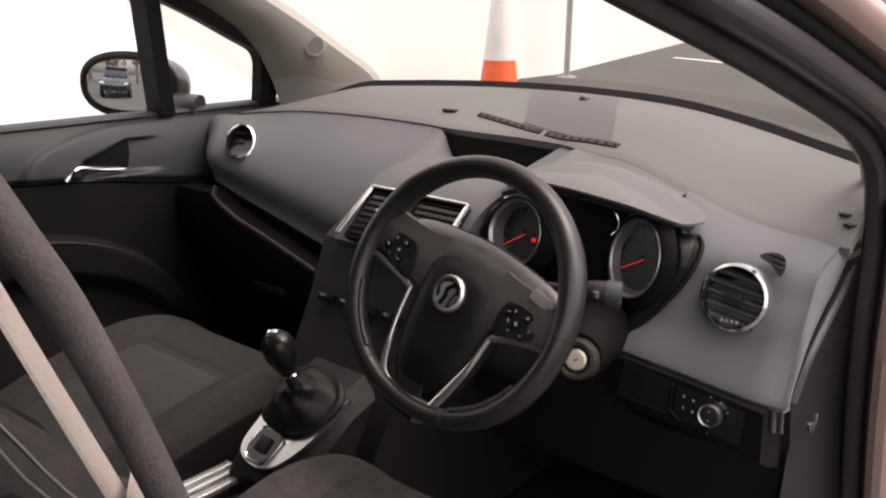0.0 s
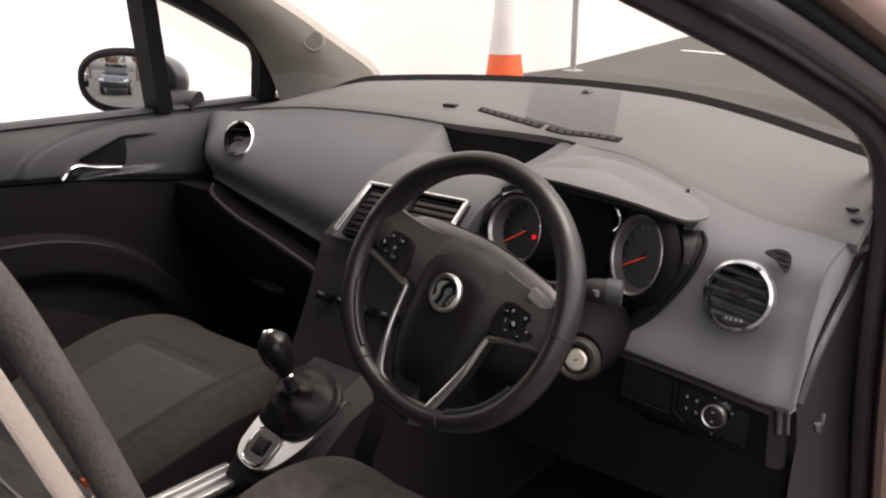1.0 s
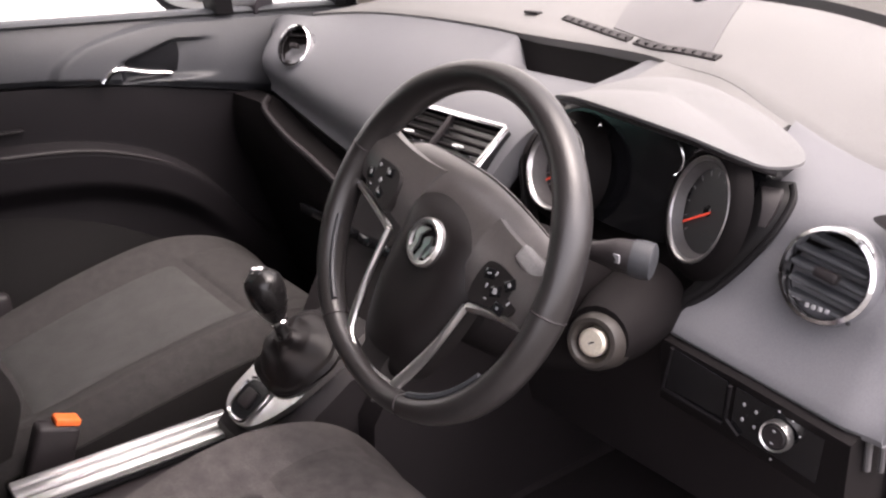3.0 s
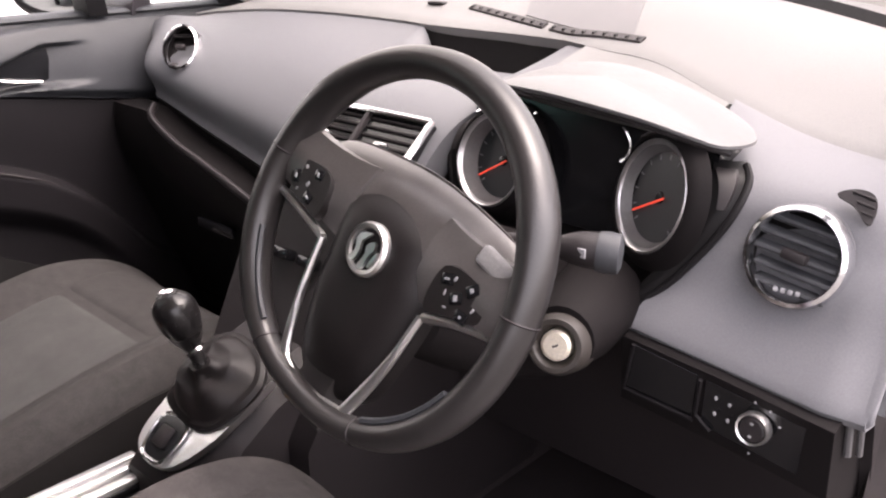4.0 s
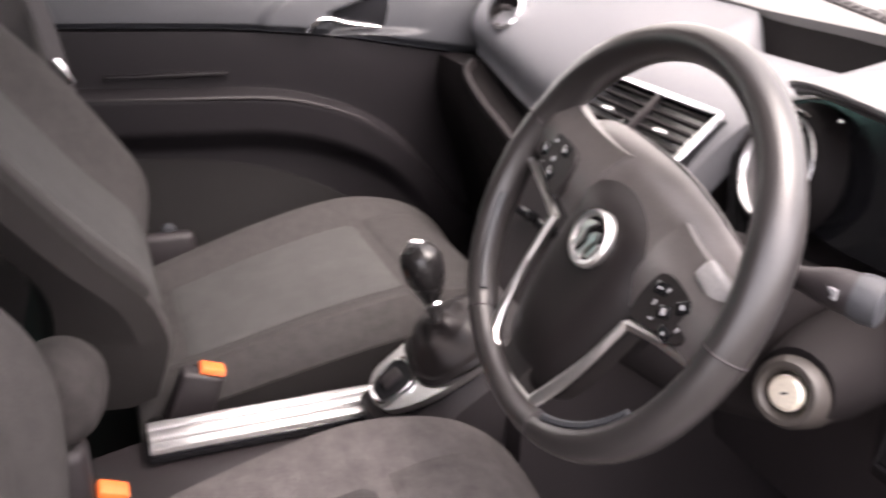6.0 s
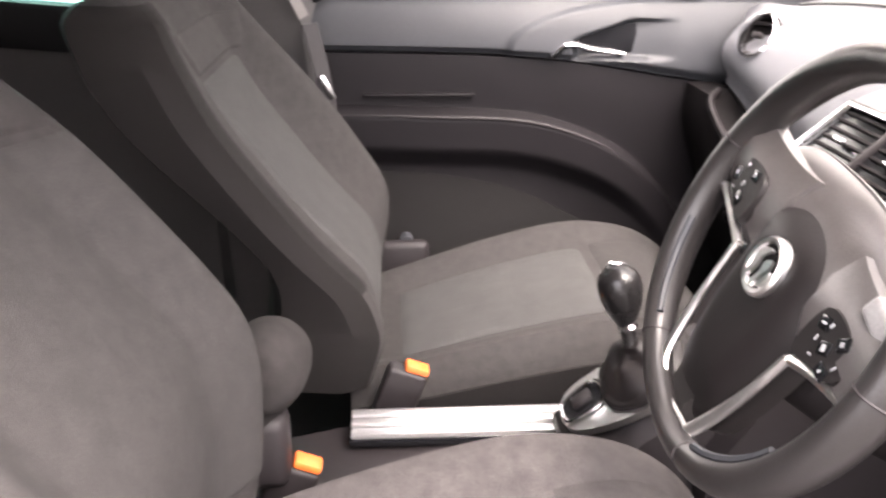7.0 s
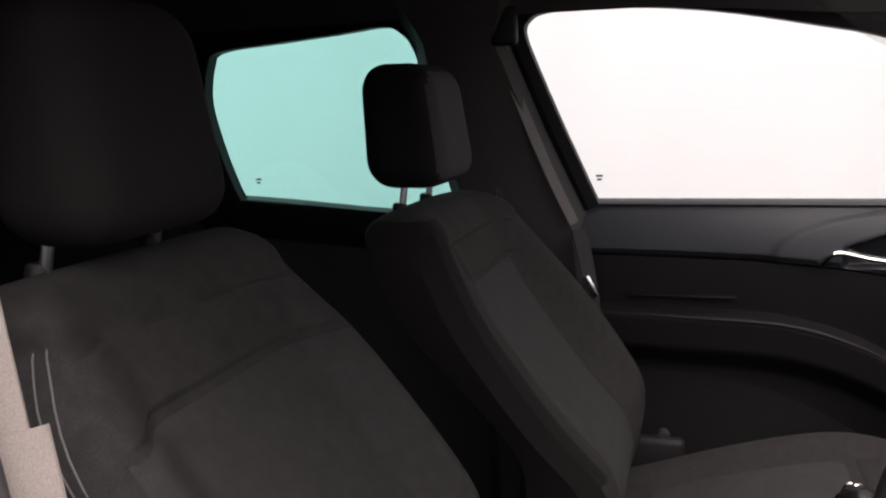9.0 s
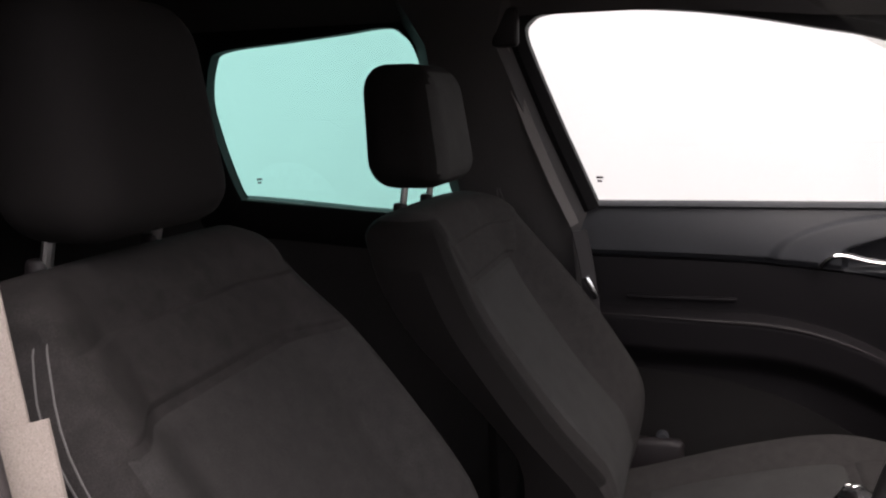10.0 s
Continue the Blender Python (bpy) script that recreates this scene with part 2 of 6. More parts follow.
def tube(bm, pts, r, n=10, r2=None, cap=True):
    """A round (or oval, r2) bar along pts; r may be a list."""
    rings = []
    for i, (p, s, u) in enumerate(frames_along(pts)):
        a = r[i] if isinstance(r, (list, tuple)) else r
        b = a if r2 is None else (r2[i] if isinstance(r2, (list, tuple)) else r2)
        rings.append([p + s * a * math.cos(2 * math.pi * k / n) + u * b * math.sin(2 * math.pi * k / n) for k in range(n)])
    loft(bm, rings, cap=cap)


def spline(pts, n):
    """n points on a smooth line through pts."""
    k = len(pts) - 1
    out = []
    for j in range(n):
        t = k * j / (n - 1)
        out.append(Vector([curve([(i, p[c]) for i, p in enumerate(pts)], t) for c in range(3)]))
    return out


def revolve(bm, prof, m=None, n=28, arc=1.0, start=0.0):
    """Turn (radius, height) pairs round the z axis of m."""
    m = m or Matrix()
    rings = []
    steps = n if arc >= 1 else n + 1
    for k in range(steps):
        a = start + 2 * math.pi * arc * k / n
        rings.append([m @ Vector((r * math.cos(a), r * math.sin(a), h)) for r, h in prof])
    rows = [[bm.verts.new(p) for p in r] for r in rings]
    for k in range(n):
        a, b = rows[k], rows[(k + 1) % steps]
        for i in range(len(prof) - 1):
            if prof[i][0] < 1e-6 and prof[i + 1][0] < 1e-6:
                continue
            bm.faces.new((a[i], b[i], b[i + 1], a[i + 1]))
    bmesh.ops.remove_doubles(bm, verts=bm.verts, dist=1e-6)


def prism(bm, outline, fn, depth):
    """A plate with a 2D outline mapped to space by fn(u, v, w), w from 0 to depth."""
    loft(bm, [[fn(u, v, 0) for u, v in outline], [fn(u, v, depth) for u, v in outline]])


def smooth_pts(pts, n=64):
    """A closed smooth loop through 2D points."""
    k = len(pts)
    ext = [(i - 2, pts[(i - 2) % k]) for i in range(k + 5)]
    return [(curve([(i, p[0]) for i, p in ext], k * j / n), curve([(i, p[1]) for i, p in ext], k * j / n)) for j in range(n)]


def finish(ob, angle=35):
    me = ob.data
    me.polygons.foreach_set("use_smooth", [True] * len(me.polygons))
    me.set_sharp_from_angle(angle=radians(angle))


def mesh_ob(name, bm, material):
    bmesh.ops.recalc_face_normals(bm, faces=bm.faces)
    me = bpy.data.meshes.new(name)
    bm.to_mesh(me)
    bm.free()
    me.materials.append(material)
    ob = new(name, me)
    finish(ob)
    return ob


def part(name, bm, material, parent, label="", local=False):
    ob = mesh_ob(name, bm, material)
    ob.parent = parent
    if not local and parent.data is None:
        ob.matrix_parent_inverse = Matrix.Translation(-parent.location)
    if label:
        ob["label"] = label
    return ob


def thing(name, label, category, at=(0, 0, 0), group="", kind=""):
    ob = new(name)
    ob.location = at
    ob.empty_display_size = 0.05
    return tagged(ob, label, category, group, kind)


def structure(name, bm, material, label, category):
    return tagged(mesh_ob(name, bm, material), label, category, kind="structure")


def B():
    return bmesh.new()


def facing(origin, normal, up=(0, 0, 1)):
    """A matrix whose z axis is normal and whose y axis is near up."""
    z = Vector(normal).normalized()
    x = Vector(up).cross(z).normalized()
    y = z.cross(x)
    m = Matrix((x, y, z)).transposed().to_4x4()
    m.translation = origin
    return m

# ---- ground and surroundings ----


def rise(x, y):
    """The car park climbs a low ramp ahead of the car."""
    return 0.75 * sstep(1.6, 3.6, y)


bm = B()
xs = [-300, -60, -20, -8, -6, -5, -4, -3, -2, -1, 0, 1, 2, 3, 5, 8, 20, 60, 300]
ys = [-300, -60, -20, -8, -3, 0, 1.2, 1.6, 1.9, 2.2, 2.5, 2.8, 3.1, 3.4, 3.7, 4.5, 6, 8, 12, 20, 60, 300]
rows = [[bm.verts.new((x, y, rise(x, y))) for x in xs] for y in ys]
for a, b in zip(rows, rows[1:]):
    for i in range(len(xs) - 1):
        bm.faces.new((a[i], a[i + 1], b[i + 1], b[i]))
structure("ground", bm, M_ASPHALT, "dark grey asphalt of a car park", "ground")

bm = B()
prism(bm, [(-2.64, 6.78), (-1.80, 6.44), (-1.80, 6.53), (-2.64, 6.87)], lambda u, v, w: Vector((u, v, 0.754 + w)), 0.004)
structure("road_marking", bm, M_LINE, "white painted bay line on the asphalt", "road marking")

WALL = [(-2.45, -3.0), (-2.5, 4.65), (-3.95, 10.1), (-9.0, 28.0)]
wall = thing("wall_west", "tall white wall of horizontal cladding boards beside the car", "wall", kind="structure")
bm = B()
loft(bm, [[Vector((x, y, -0.3)), Vector((x - 0.2, y, -0.3)), Vector((x - 0.2, y, 5.2)), Vector((x, y, 5.2))] for x, y in WALL])
part("wall_core", bm, M_WHITE, wall)


def board_mesh():
    bm = B()
    prof = [(0.0, 0.0), (0.0012, 0.0003), (0.0012, 0.1197), (0.0, 0.1199)]
    for (x0, y0), (x1, y1) in zip(WALL, WALL[1:]):
        loft(bm, [[Vector((x + o, y, z)) for o, z in prof] for x, y in ((x0, y0), (x1, y1))])
    return bm


first = part("board", board_mesh(), M_WHITE, wall)
for k in range(1, 43):
    ob = new("board", first.data)
    ob.parent = wall
    ob.location = (0, 0, 0.12 * k)

cone = thing("traffic_cone", "orange traffic cone with a white reflective sleeve on asphalt", "traffic cone", (-2.03, 3.30, 0.70))
cm = Matrix.Translation((-2.03, 3.30, rise(0, 3.30) + 0.035))
bm = B()
rbox(bm, cm @ Vector((0, 0, -0.015)), (0.36, 0.36, 0.04), 0.015)
part("base", bm, M_CONE, cone)
bm = B()
revolve(bm, [(0.0, 0.0), (0.125, 0.01), (0.112, 0.04), (0.091, 0.205), (0.0, 0.205)], cm)
part("lower_band", bm, M_CONE, cone)
bm = B()
revolve(bm, [(0.0, 0.205), (0.093, 0.2055), (0.054, 0.56), (0.0, 0.56)], cm)
part("sleeve", bm, M_CONEW, cone, "white reflective sleeve")
bm = B()
revolve(bm, [(0.0, 0.56), (0.052, 0.5605), (0.034, 0.76), (0.026, 0.775), (0.0, 0.775)], cm)
part("tip", bm, M_CONE, cone)

pole = thing("sign_pole", "slim grey galvanised steel pole on asphalt", "pole", (-2.30, 4.45, 0.75))
bm = B()
tube(bm, [(-2.30, 4.45, 0.74), (-2.30, 4.45, 3.6)], 0.021, 14)
part("shaft", bm, M_POLE, pole)
bm = B()
revolve(bm, [(0.0, 0.0), (0.07, 0.0), (0.07, 0.01), (0.03, 0.016), (0.0, 0.016)], Matrix.Translation((-2.30, 4.45, 0.75)))
part("foot_plate", bm, M_POLE, pole)

house = thing("brick_building", "distant red brick building with a pale band", "building", (14, 34, 0.7))
bm = B()
rbox(bm, (14, 34, 3.2), (26, 6, 6.0), 0.02, 1)
part("wall", bm, M_BRICK, house)
bm = B()
rbox(bm, (14, 30.97, 3.4), (26, 0.1, 0.35), 0.02, 1)
part("string_course", bm, M_WHITE, house, "pale stone band")
bm = B()
rbox(bm, (14, 34, 6.3), (26.6, 6.6, 0.25), 0.03, 1)
part("roof", bm, M_DARK, house)

M_SILVERCAR = mat("silver_car_paint", (0.62, 0.63, 0.64), 0.3, 0.4, coat=0.6, bump=0.0)
M_DARKCAR = mat("dark_car_paint", (0.03, 0.032, 0.04), 0.25, 0.2, coat=0.7, bump=0.0)
M_BARK = mat("bark", (0.13, 0.09, 0.065), 0.9, grain=30, grain_amt=0.3, blot=5, bump=0.8, bump_scale=60)
M_LEAFBR = mat("autumn_leaves", (0.22, 0.115, 0.065), 0.85, grain=3, grain_amt=0.4, blot=1.0, blot_amt=0.35, bump=0.0)
M_TAIL = mat("tail_lamp_red", (0.45, 0.02, 0.02), 0.2, bump=0.0)


def parked(at, turn, paint, label):
    """A parked hatchback, nose along its own +y."""
    ob = thing("parked_car", label, "car", at, group="parked cars")
    ob.rotation_euler = Euler((0, 0, radians(turn)))
    prof = [(-2.0, 0.55, 0.72), (-1.9, 0.34, 0.95), (-1.2, 0.30, 0.98), (0.6, 0.28, 0.96), (1.5, 0.30, 0.86), (1.95, 0.36, 0.72), (2.05, 0.45, 0.60)]
    bm = B()
    loft(bm, [[Vector((x * (0.86 - 0.10 * abs(y / 2.05) ** 4), y, z)) for x, z in ((-0.9, lo), (-1.0, lo + 0.1), (-1.0, hi - 0.12), (-0.92, hi), (0.92, hi), (1.0, hi - 0.12), (1.0, lo + 0.1), (0.9, lo))] for y, lo, hi in prof])
    part("body", bm, paint, ob, local=True)
    bm = B()
    loft(bm, [[Vector((x, y, z)) for x, z in ((-w, 0.94), (-w + 0.10, zt), (w - 0.10, zt), (w, 0.94))] for y, zt, w in ((-1.92, 0.96, 0.74), (-1.62, 1.38, 0.76), (-1.0, 1.47, 0.77), (0.0, 1.47, 0.77), (0.95, 0.97, 0.76))])
    cab = part("cabin", bm, M_GLOSS, ob, "dark glazed cabin", local=True)
    bm = B()
    loft(bm, [[Vector((x, y, z)) for x, z in ((-0.68, zt - 0.03), (-0.60, zt + 0.015), (0.60, zt + 0.015), (0.68, zt - 0.03))] for y, zt in ((-1.66, 1.38), (-1.0, 1.47), (0.0, 1.47), (0.2, 1.42))])
    part("roof", bm, paint, cab, local=True)
    for sx in (-1, 1):
        for y in (-1.3, 1.3):
            m = Matrix.Translation((sx * 0.80, y, 0.31)) @ Matrix.Rotation(radians(90), 4, "Y")
            bm = B()
            revolve(bm, [(0.0, -0.10), (0.29, -0.10), (0.31, -0.07), (0.31, 0.07), (0.29, 0.10), (0.0, 0.10)], m, 24)
            tyre = part("wheel", bm, M_RUBBER, ob, "black tyre", local=True)
            bm = B()
            revolve(bm, [(0.0, -0.104), (0.19, -0.104), (0.20, 0.0), (0.19, 0.104), (0.0, 0.104)], m, 20)
            part("rim", bm, M_SATIN, tyre, "silver rim", local=True)
        bm = B()
        rbox(bm, (sx * 0.68, 1.93, 0.66), (0.28, 0.16, 0.12), 0.03)
        part("headlight", bm, M_CHROME, ob, "clear headlight", local=True)
        bm = B()
        rbox(bm, (sx * 0.70, -1.93, 0.82), (0.14, 0.10, 0.22), 0.03)
        part("tail_light", bm, M_TAIL, ob, "red tail light", local=True)
    return ob


parked((-7.2, -15.5, 0.0), -20, M_SILVERCAR, "silver hatchback parked on the asphalt")
parked((-2.9, -11.5, 0.0), -4, M_DARKCAR, "dark hatchback parked on the asphalt")


def tree(at, h, seed):
    rnd = random.Random(seed)
    ob = thing("tree", "brown autumn tree with an open twiggy crown", "tree", at, group="autumn trees")
    bm = B()
    tube(bm, spline([(0, 0, 0), (0.1, 0.05, h * 0.25), (-0.05, 0.1, h * 0.5), (0.05, 0.0, h * 0.85)], 10), [0.22 * (1 - i / 11) + 0.02 for i in range(10)], 8)
    trunk = part("trunk", bm, M_BARK, ob, local=True)
    tips = []
    bm = B()
    for k in range(16):
        a, z0 = rnd.uniform(0, 6.283), h * rnd.uniform(0.25, 0.75)
        l = h * rnd.uniform(0.2, 0.38)
        p = [Vector((0, 0, z0)), Vector((math.cos(a) * l * 0.5, math.sin(a) * l * 0.5, z0 + l * 0.35)), Vector((math.cos(a) * l, math.sin(a) * l, z0 + l * 0.6))]
        tube(bm, spline(p, 6), [0.06, 0.05, 0.04, 0.03, 0.02, 0.01], 5)
        tips += [(p[1], l), (p[2], l), (p[1].lerp(p[2], 0.5), l)]
    part("limb", bm, M_BARK, trunk, local=True)
    verts, faces = [], []
    for c, l in tips:
        for k in range(40):
            q = c + Vector((rnd.gauss(0, 1), rnd.gauss(0, 1), rnd.gauss(0, 0.8))) * l * 0.26
            d1 = Vector((rnd.uniform(-1, 1), rnd.uniform(-1, 1), rnd.uniform(-1, 1))).normalized() * rnd.uniform(0.08, 0.2)
            d2 = d1.orthogonal().normalized() * rnd.uniform(0.05, 0.14)
            i = len(verts)
            verts += [q - d1, q + d2, q + d1, q - d2]
            faces.append((i, i + 1, i + 2, i + 3))
    me = bpy.data.meshes.new("crown")
    me.from_pydata([tuple(v) for v in verts], [], faces)
    me.materials.append(M_LEAFBR)
    cr = new("crown", me)
    cr.parent = ob
    cr["label"] = "sparse brown leaves"


for k, (x, y, h) in enumerate(((-2.5, -26, 6.5), (-6.0, -24, 5.6), (-10.0, -28, 7.0), (1.5, -30, 6.2))):
    tree((x, y, 0), h, 11 + k)

# ---- car shell ----
bm = B()
loft(bm, [[Vector((x, y, z)) for x, z in ((-0.72, 0.30), (-0.72, 0.36), (-0.14, 0.36), (-0.11, 0.50), (0.07, 0.50), (0.10, 0.36), (0.64, 0.36), (0.66, 0.30))]
          for y in (-2.0, -1.2, -0.4, 0.3, 0.62)])
structure("car_floor", bm, M_CARPET, "black carpeted car floor with a raised tunnel", "floor")

bm = B()
rbox(bm, (0.0, 0.68, 0.62), (1.42, 0.05, 0.80), 0.01)
structure("bulkhead", bm, M_CARPET, "dark carpeted bulkhead behind the dashboard", "bulkhead")

bm = B()
sheet(bm, lambda u, v: (lerp(-0.62, 0.60, u), lerp(-2.0, 0.0, v), 1.440 + 0.100 * math.sin(math.pi * u) ** 0.6 - 0.045 * sstep(0.8, 1, v) * math.sin(math.pi * u) ** 0.6), 24, 16, (0, 0, 0.03))
structure("roof_lining", bm, M_LINER, "pale beige fabric roof lining", "ceiling")
bm = B()
rbox(bm, (0.0, -1.98, 0.95), (1.40, 0.05, 1.25), 0.02)
structure("tailgate", bm, M_PILLARDK, "dark trimmed tailgate closing the rear of the car", "tailgate")


def side_x(z):
    """Inner face of the passenger side, leaning inwards above the sill."""
    return -0.70 + 0.22 * max(0, z - 1.05)


def bar(name, pts, w, d, material, label, category="pillar", n=14, kind=True):
    """A rounded bar of trim along pts, w wide and d deep."""
    bm = B()
    rings = []
    for p, s, u in frames_along(spline(pts, n)):
        ring = []
        for k in range(12):
            a = 2 * math.pi * k / 12
            cx, cy = math.cos(a), math.sin(a)
            ring.append(p + s * w / 2 * math.copysign(abs(cx) ** 0.6, cx) + u * d / 2 * math.copysign(abs(cy) ** 0.6, cy))
        rings.append(ring)
    loft(bm, rings)
    ob = mesh_ob(name, bm, material)
    if kind:
        tagged(ob, label, category, kind="structure")
    return ob


# windscreen and its lower dark band
def ws_base(x):
    return Vector((x, 0.80 - 0.56 * x * x, 1.120 - 0.06 * x * x))


def ws_top(x):
    return Vector((x * 0.88, 0.06 - 0.25 * x * x, 1.45 - 0.08 * x * x))


def ws_drop(x):
    """The dashboard falls away towards the feet of both pillars."""
    return 0.075 * sstep(-0.46, -0.70, x) + 0.015 * sstep(0.22, 0.62, x)


bm = B()
sheet(bm, lambda u, v: ws_base(lerp(-0.70, 0.69, u)).lerp(ws_top(lerp(-0.70, 0.69, u)), v), 24, 4)
ws = structure("windscreen", bm, M_SCREEN, "clear laminated windscreen of the car", "windscreen")
ws.visible_shadow = False
bm = B()
sheet(bm, lambda u, v: ws_base(lerp(-0.69, 0.68, u)) + Vector((0, lerp(-0.019, -0.006, v), lerp(-0.008, 0.004, v) - ws_drop(lerp(-0.69, 0.68, u)))), 48, 2, (0, 0.01, -0.03))
structure("cowl", bm, M_RUBBER, "black cowl strip at the foot of the windscreen", "trim")
wiper = thing("windscreen_wiper", "black wiper arm parked at the foot of the windscreen", "wiper", (0.1, 0.84, 1.12))
bm = B()
tube(bm, spline([(0.55, 0.670, 1.075), (0.42, 0.745, 1.093), (0.20, 0.82, 1.111), (0.02, 0.85, 1.110)], 14), 0.005, 8)
part("arm", bm, M_DARK, wiper)
bm = B()
tube(bm, spline([(0.40, 0.740, 1.093), (0.20, 0.80, 1.110), (-0.12, 0.83, 1.112)], 14), 0.004, 6, 0.006)
part("blade", bm, M_RUBBER, wiper)

# left (passenger) A-pillar and roof rail
PL = [(-0.660, 0.58, 0.96), (-0.657, 0.56, 1.03), (-0.655, 0.525, 1.12), (-0.650, 0.45, 1.215), (-0.640, 0.28, 1.308), (-0.615, 0.05, 1.41)]
PR = [(-0.500, 0.750, 1.05), (-0.513, 0.715, 1.115), (-0.530, 0.63, 1.174), (-0.550, 0.50, 1.257), (-0.560, 0.28, 1.365), (-0.550, 0.05, 1.455)]
bm = B()
LL, RL = spline(PL, 20), spline(PR, 20)


def pillar_l(u, v):
    i = min(18, int(v * 19))
    f = v * 19 - i
    p = LL[i].lerp(LL[i + 1], f).lerp(RL[i].lerp(RL[i + 1], f), u)
    return p + Vector((0.022, -0.018, 0.0)) * math.sin(math.pi * u)


sheet(bm, pillar_l, 12, 38, (-0.03, 0.04, 0.01))
structure("pillar_front_left", bm, M_PILLAR, "pale beige plastic trim of the front pillar", "pillar")
tw = thing("tweeter_cover", "round pale plastic tweeter cover on the front pillar", "speaker", (-0.567, 0.585, 1.185))
bm = B()
revolve(bm, [(0.0, 0.004), (0.019, 0.004), (0.021, 0.0065), (0.024, 0.005), (0.025, -0.01)], facing((-0.544, 0.567, 1.189), (0.70, -0.66, 0.2)))
part("ring", bm, M_PILLAR, tw)
bm = B()
revolve(bm, [(0.0, 0.006), (0.0185, 0.006), (0.0185, 0.0)], facing((-0.544, 0.567, 1.189), (0.70, -0.66, 0.2)))
part("grille", bm, M_BELTDK, tw, "grey mesh grille")

# ---- passenger door ----
door = thing("door_1", "closed front passenger door with grey upper trim and black lower panel", "door", (-0.70, 0.05, 0.35), kind="structure")
bm = B()
rbox(bm, (-0.735, 0.06, 0.66), (0.07, 0.96, 0.76), 0.01)
part("door_shell", bm, M_DOORDARK, door)


def glass_mark(pane, y, z, x):
    """A maker's mark etched near the corner of a pane, as two plain bars."""
    bm = B()
    for dz, w in ((0.004, 0.013), (-0.003, 0.009)):
        rbox(bm, (x, y, z + dz), (0.0012, w, 0.004), 0.0003, 1)
    part("glass_mark", bm, M_DARK, pane, "small dark etched glass marking")


def upper_door(u, v):
    y = lerp(-0.42, 0.60, u)
    z = lerp(curve([(-0.42, 0.960), (-0.22, 0.956), (-0.07, 0.950), (0.074, 0.937), (0.226, 0.913), (0.36, 0.893), (0.6, 0.87)], y), 1.05, v)
    x = -0.668 - 0.03 * v ** 3 - 0.012 * (1 - sstep(0, 0.12, v))
    r = math.hypot((y - 0.20) / 0.275, (z - 0.958) / 0.087) if y < 0.20 else abs(z - 0.958) / 0.087
    x += 0.011 * (1 - sstep(0.93, 1.0, r)) * (1 - 0.5 * sstep(0.25, 0.5, y))
    roof = min(1.009, 0.976 + 0.32 * (y - 0.05))
    x -= 0.019 * sstep(0.046, 0.064, y) * (1 - sstep(0.150, 0.250, y)) * sstep(0.938, 0.950, z) * (1 - sstep(roof - 0.004, roof + 0.006, z))
    return Vector((x, y, z))


bm = B()
sheet(bm, upper_door, 150, 44, (-0.03, 0, 0))
part("upper_panel", bm, M_DOORTOP, door, "grey soft plastic upper door trim")
bm = B()
sheet(bm, lambda u, v: Vector((lerp(-0.702, -0.690, math.sin(math.pi * v)), lerp(-0.42, 0.60, u), lerp(1.044, 1.058, v))), 8, 4, (-0.03, 0, 0))
part("window_seal", bm, M_DOORTOP, door)
# recess with the release lever
bm = B()
out = [(0.060, 0.972), (0.066, 0.980), (0.095, 0.991), (0.140, 1.002), (0.164, 1.005), (0.166, 0.985), (0.160, 0.955), (0.150, 0.951), (0.070, 0.958)]
prism(bm, out, lambda u, v, w: Vector((-0.6745 - 0.03 * (u - 0.12) + w, u, v)), -0.004)
part("handle_recess", bm, M_GLOSS, door, "black recess behind the release lever")
bm = B()
tube(bm, spline([(-0.656, 0.013, 0.948), (-0.655, 0.030, 0.966), (-0.657, 0.050, 0.969), (-0.662, 0.092, 0.959), (-0.668, 0.144, 0.952)], 18),
     [0.005 + 0.0045 * (1 - abs(i - 5) / 13) for i in range(18)], 10, [0.0035 + 0.003 * (1 - i / 17) for i in range(18)])
part("release_lever", bm, M_CHROME, door, "chrome release lever")


def lower_door(u, v):
    y = lerp(-0.42, 0.60, u)
    top = curve([(-0.42, 0.956), (-0.22, 0.952), (-0.07, 0.946), (0.074, 0.933), (0.226, 0.909), (0.36, 0.889), (0.6, 0.866)], y)
    arm = curve([(-0.42, 0.858), (-0.218, 0.850), (-0.069, 0.844), (0.019, 0.828), (0.108, 0.795), (0.178, 0.751), (0.24, 0.69), (0.32, 0.60), (0.6, 0.45)], y)
    z = lerp(0.36, arm - 0.12, v / 0.3) if v < 0.3 else (lerp(arm - 0.12, arm + 0.02, (v - 0.3) / 0.4) if v < 0.7 else lerp(arm + 0.02, top, (v - 0.7) / 0.3))
    x = -0.690 + 0.018 * sstep(0.25, 0.0, top - z)
    d = arm - z
    x += 0.040 * sstep(-0.008, 0.008, d) * (1 - 0.75 * sstep(0.06, 0.11, d)) * (1 - sstep(0.12, 0.30, y))
    x += 0.025 * sstep(-0.01, 0.015, d) * sstep(0.10, 0.28, y)
    return Vector((x, y, z))


bm = B()
sheet(bm, lower_door, 100, 80, (-0.03, 0, 0))
part("lower_panel", bm, M_DOORDARK, door, "black lower door panel with a moulded armrest")
bm = B()
sheet(bm, lambda u, v: lower_door(lerp(0.04, 0.50, u), lerp(0.06, 0.31 - 0.06 * u ** 2, v)) + Vector((0.003, 0, 0.0)), 30, 16, (-0.006, 0, 0))
part("fabric_panel", bm, M_DOORFAB, door, "dark fabric door insert")
# the highlight along the armrest's crest, built as a thin paler bead
bm = B()
ARM = [(-0.40, 0.857), (-0.218, 0.850), (-0.069, 0.844), (0.019, 0.828), (0.108, 0.795), (0.165, 0.760)]
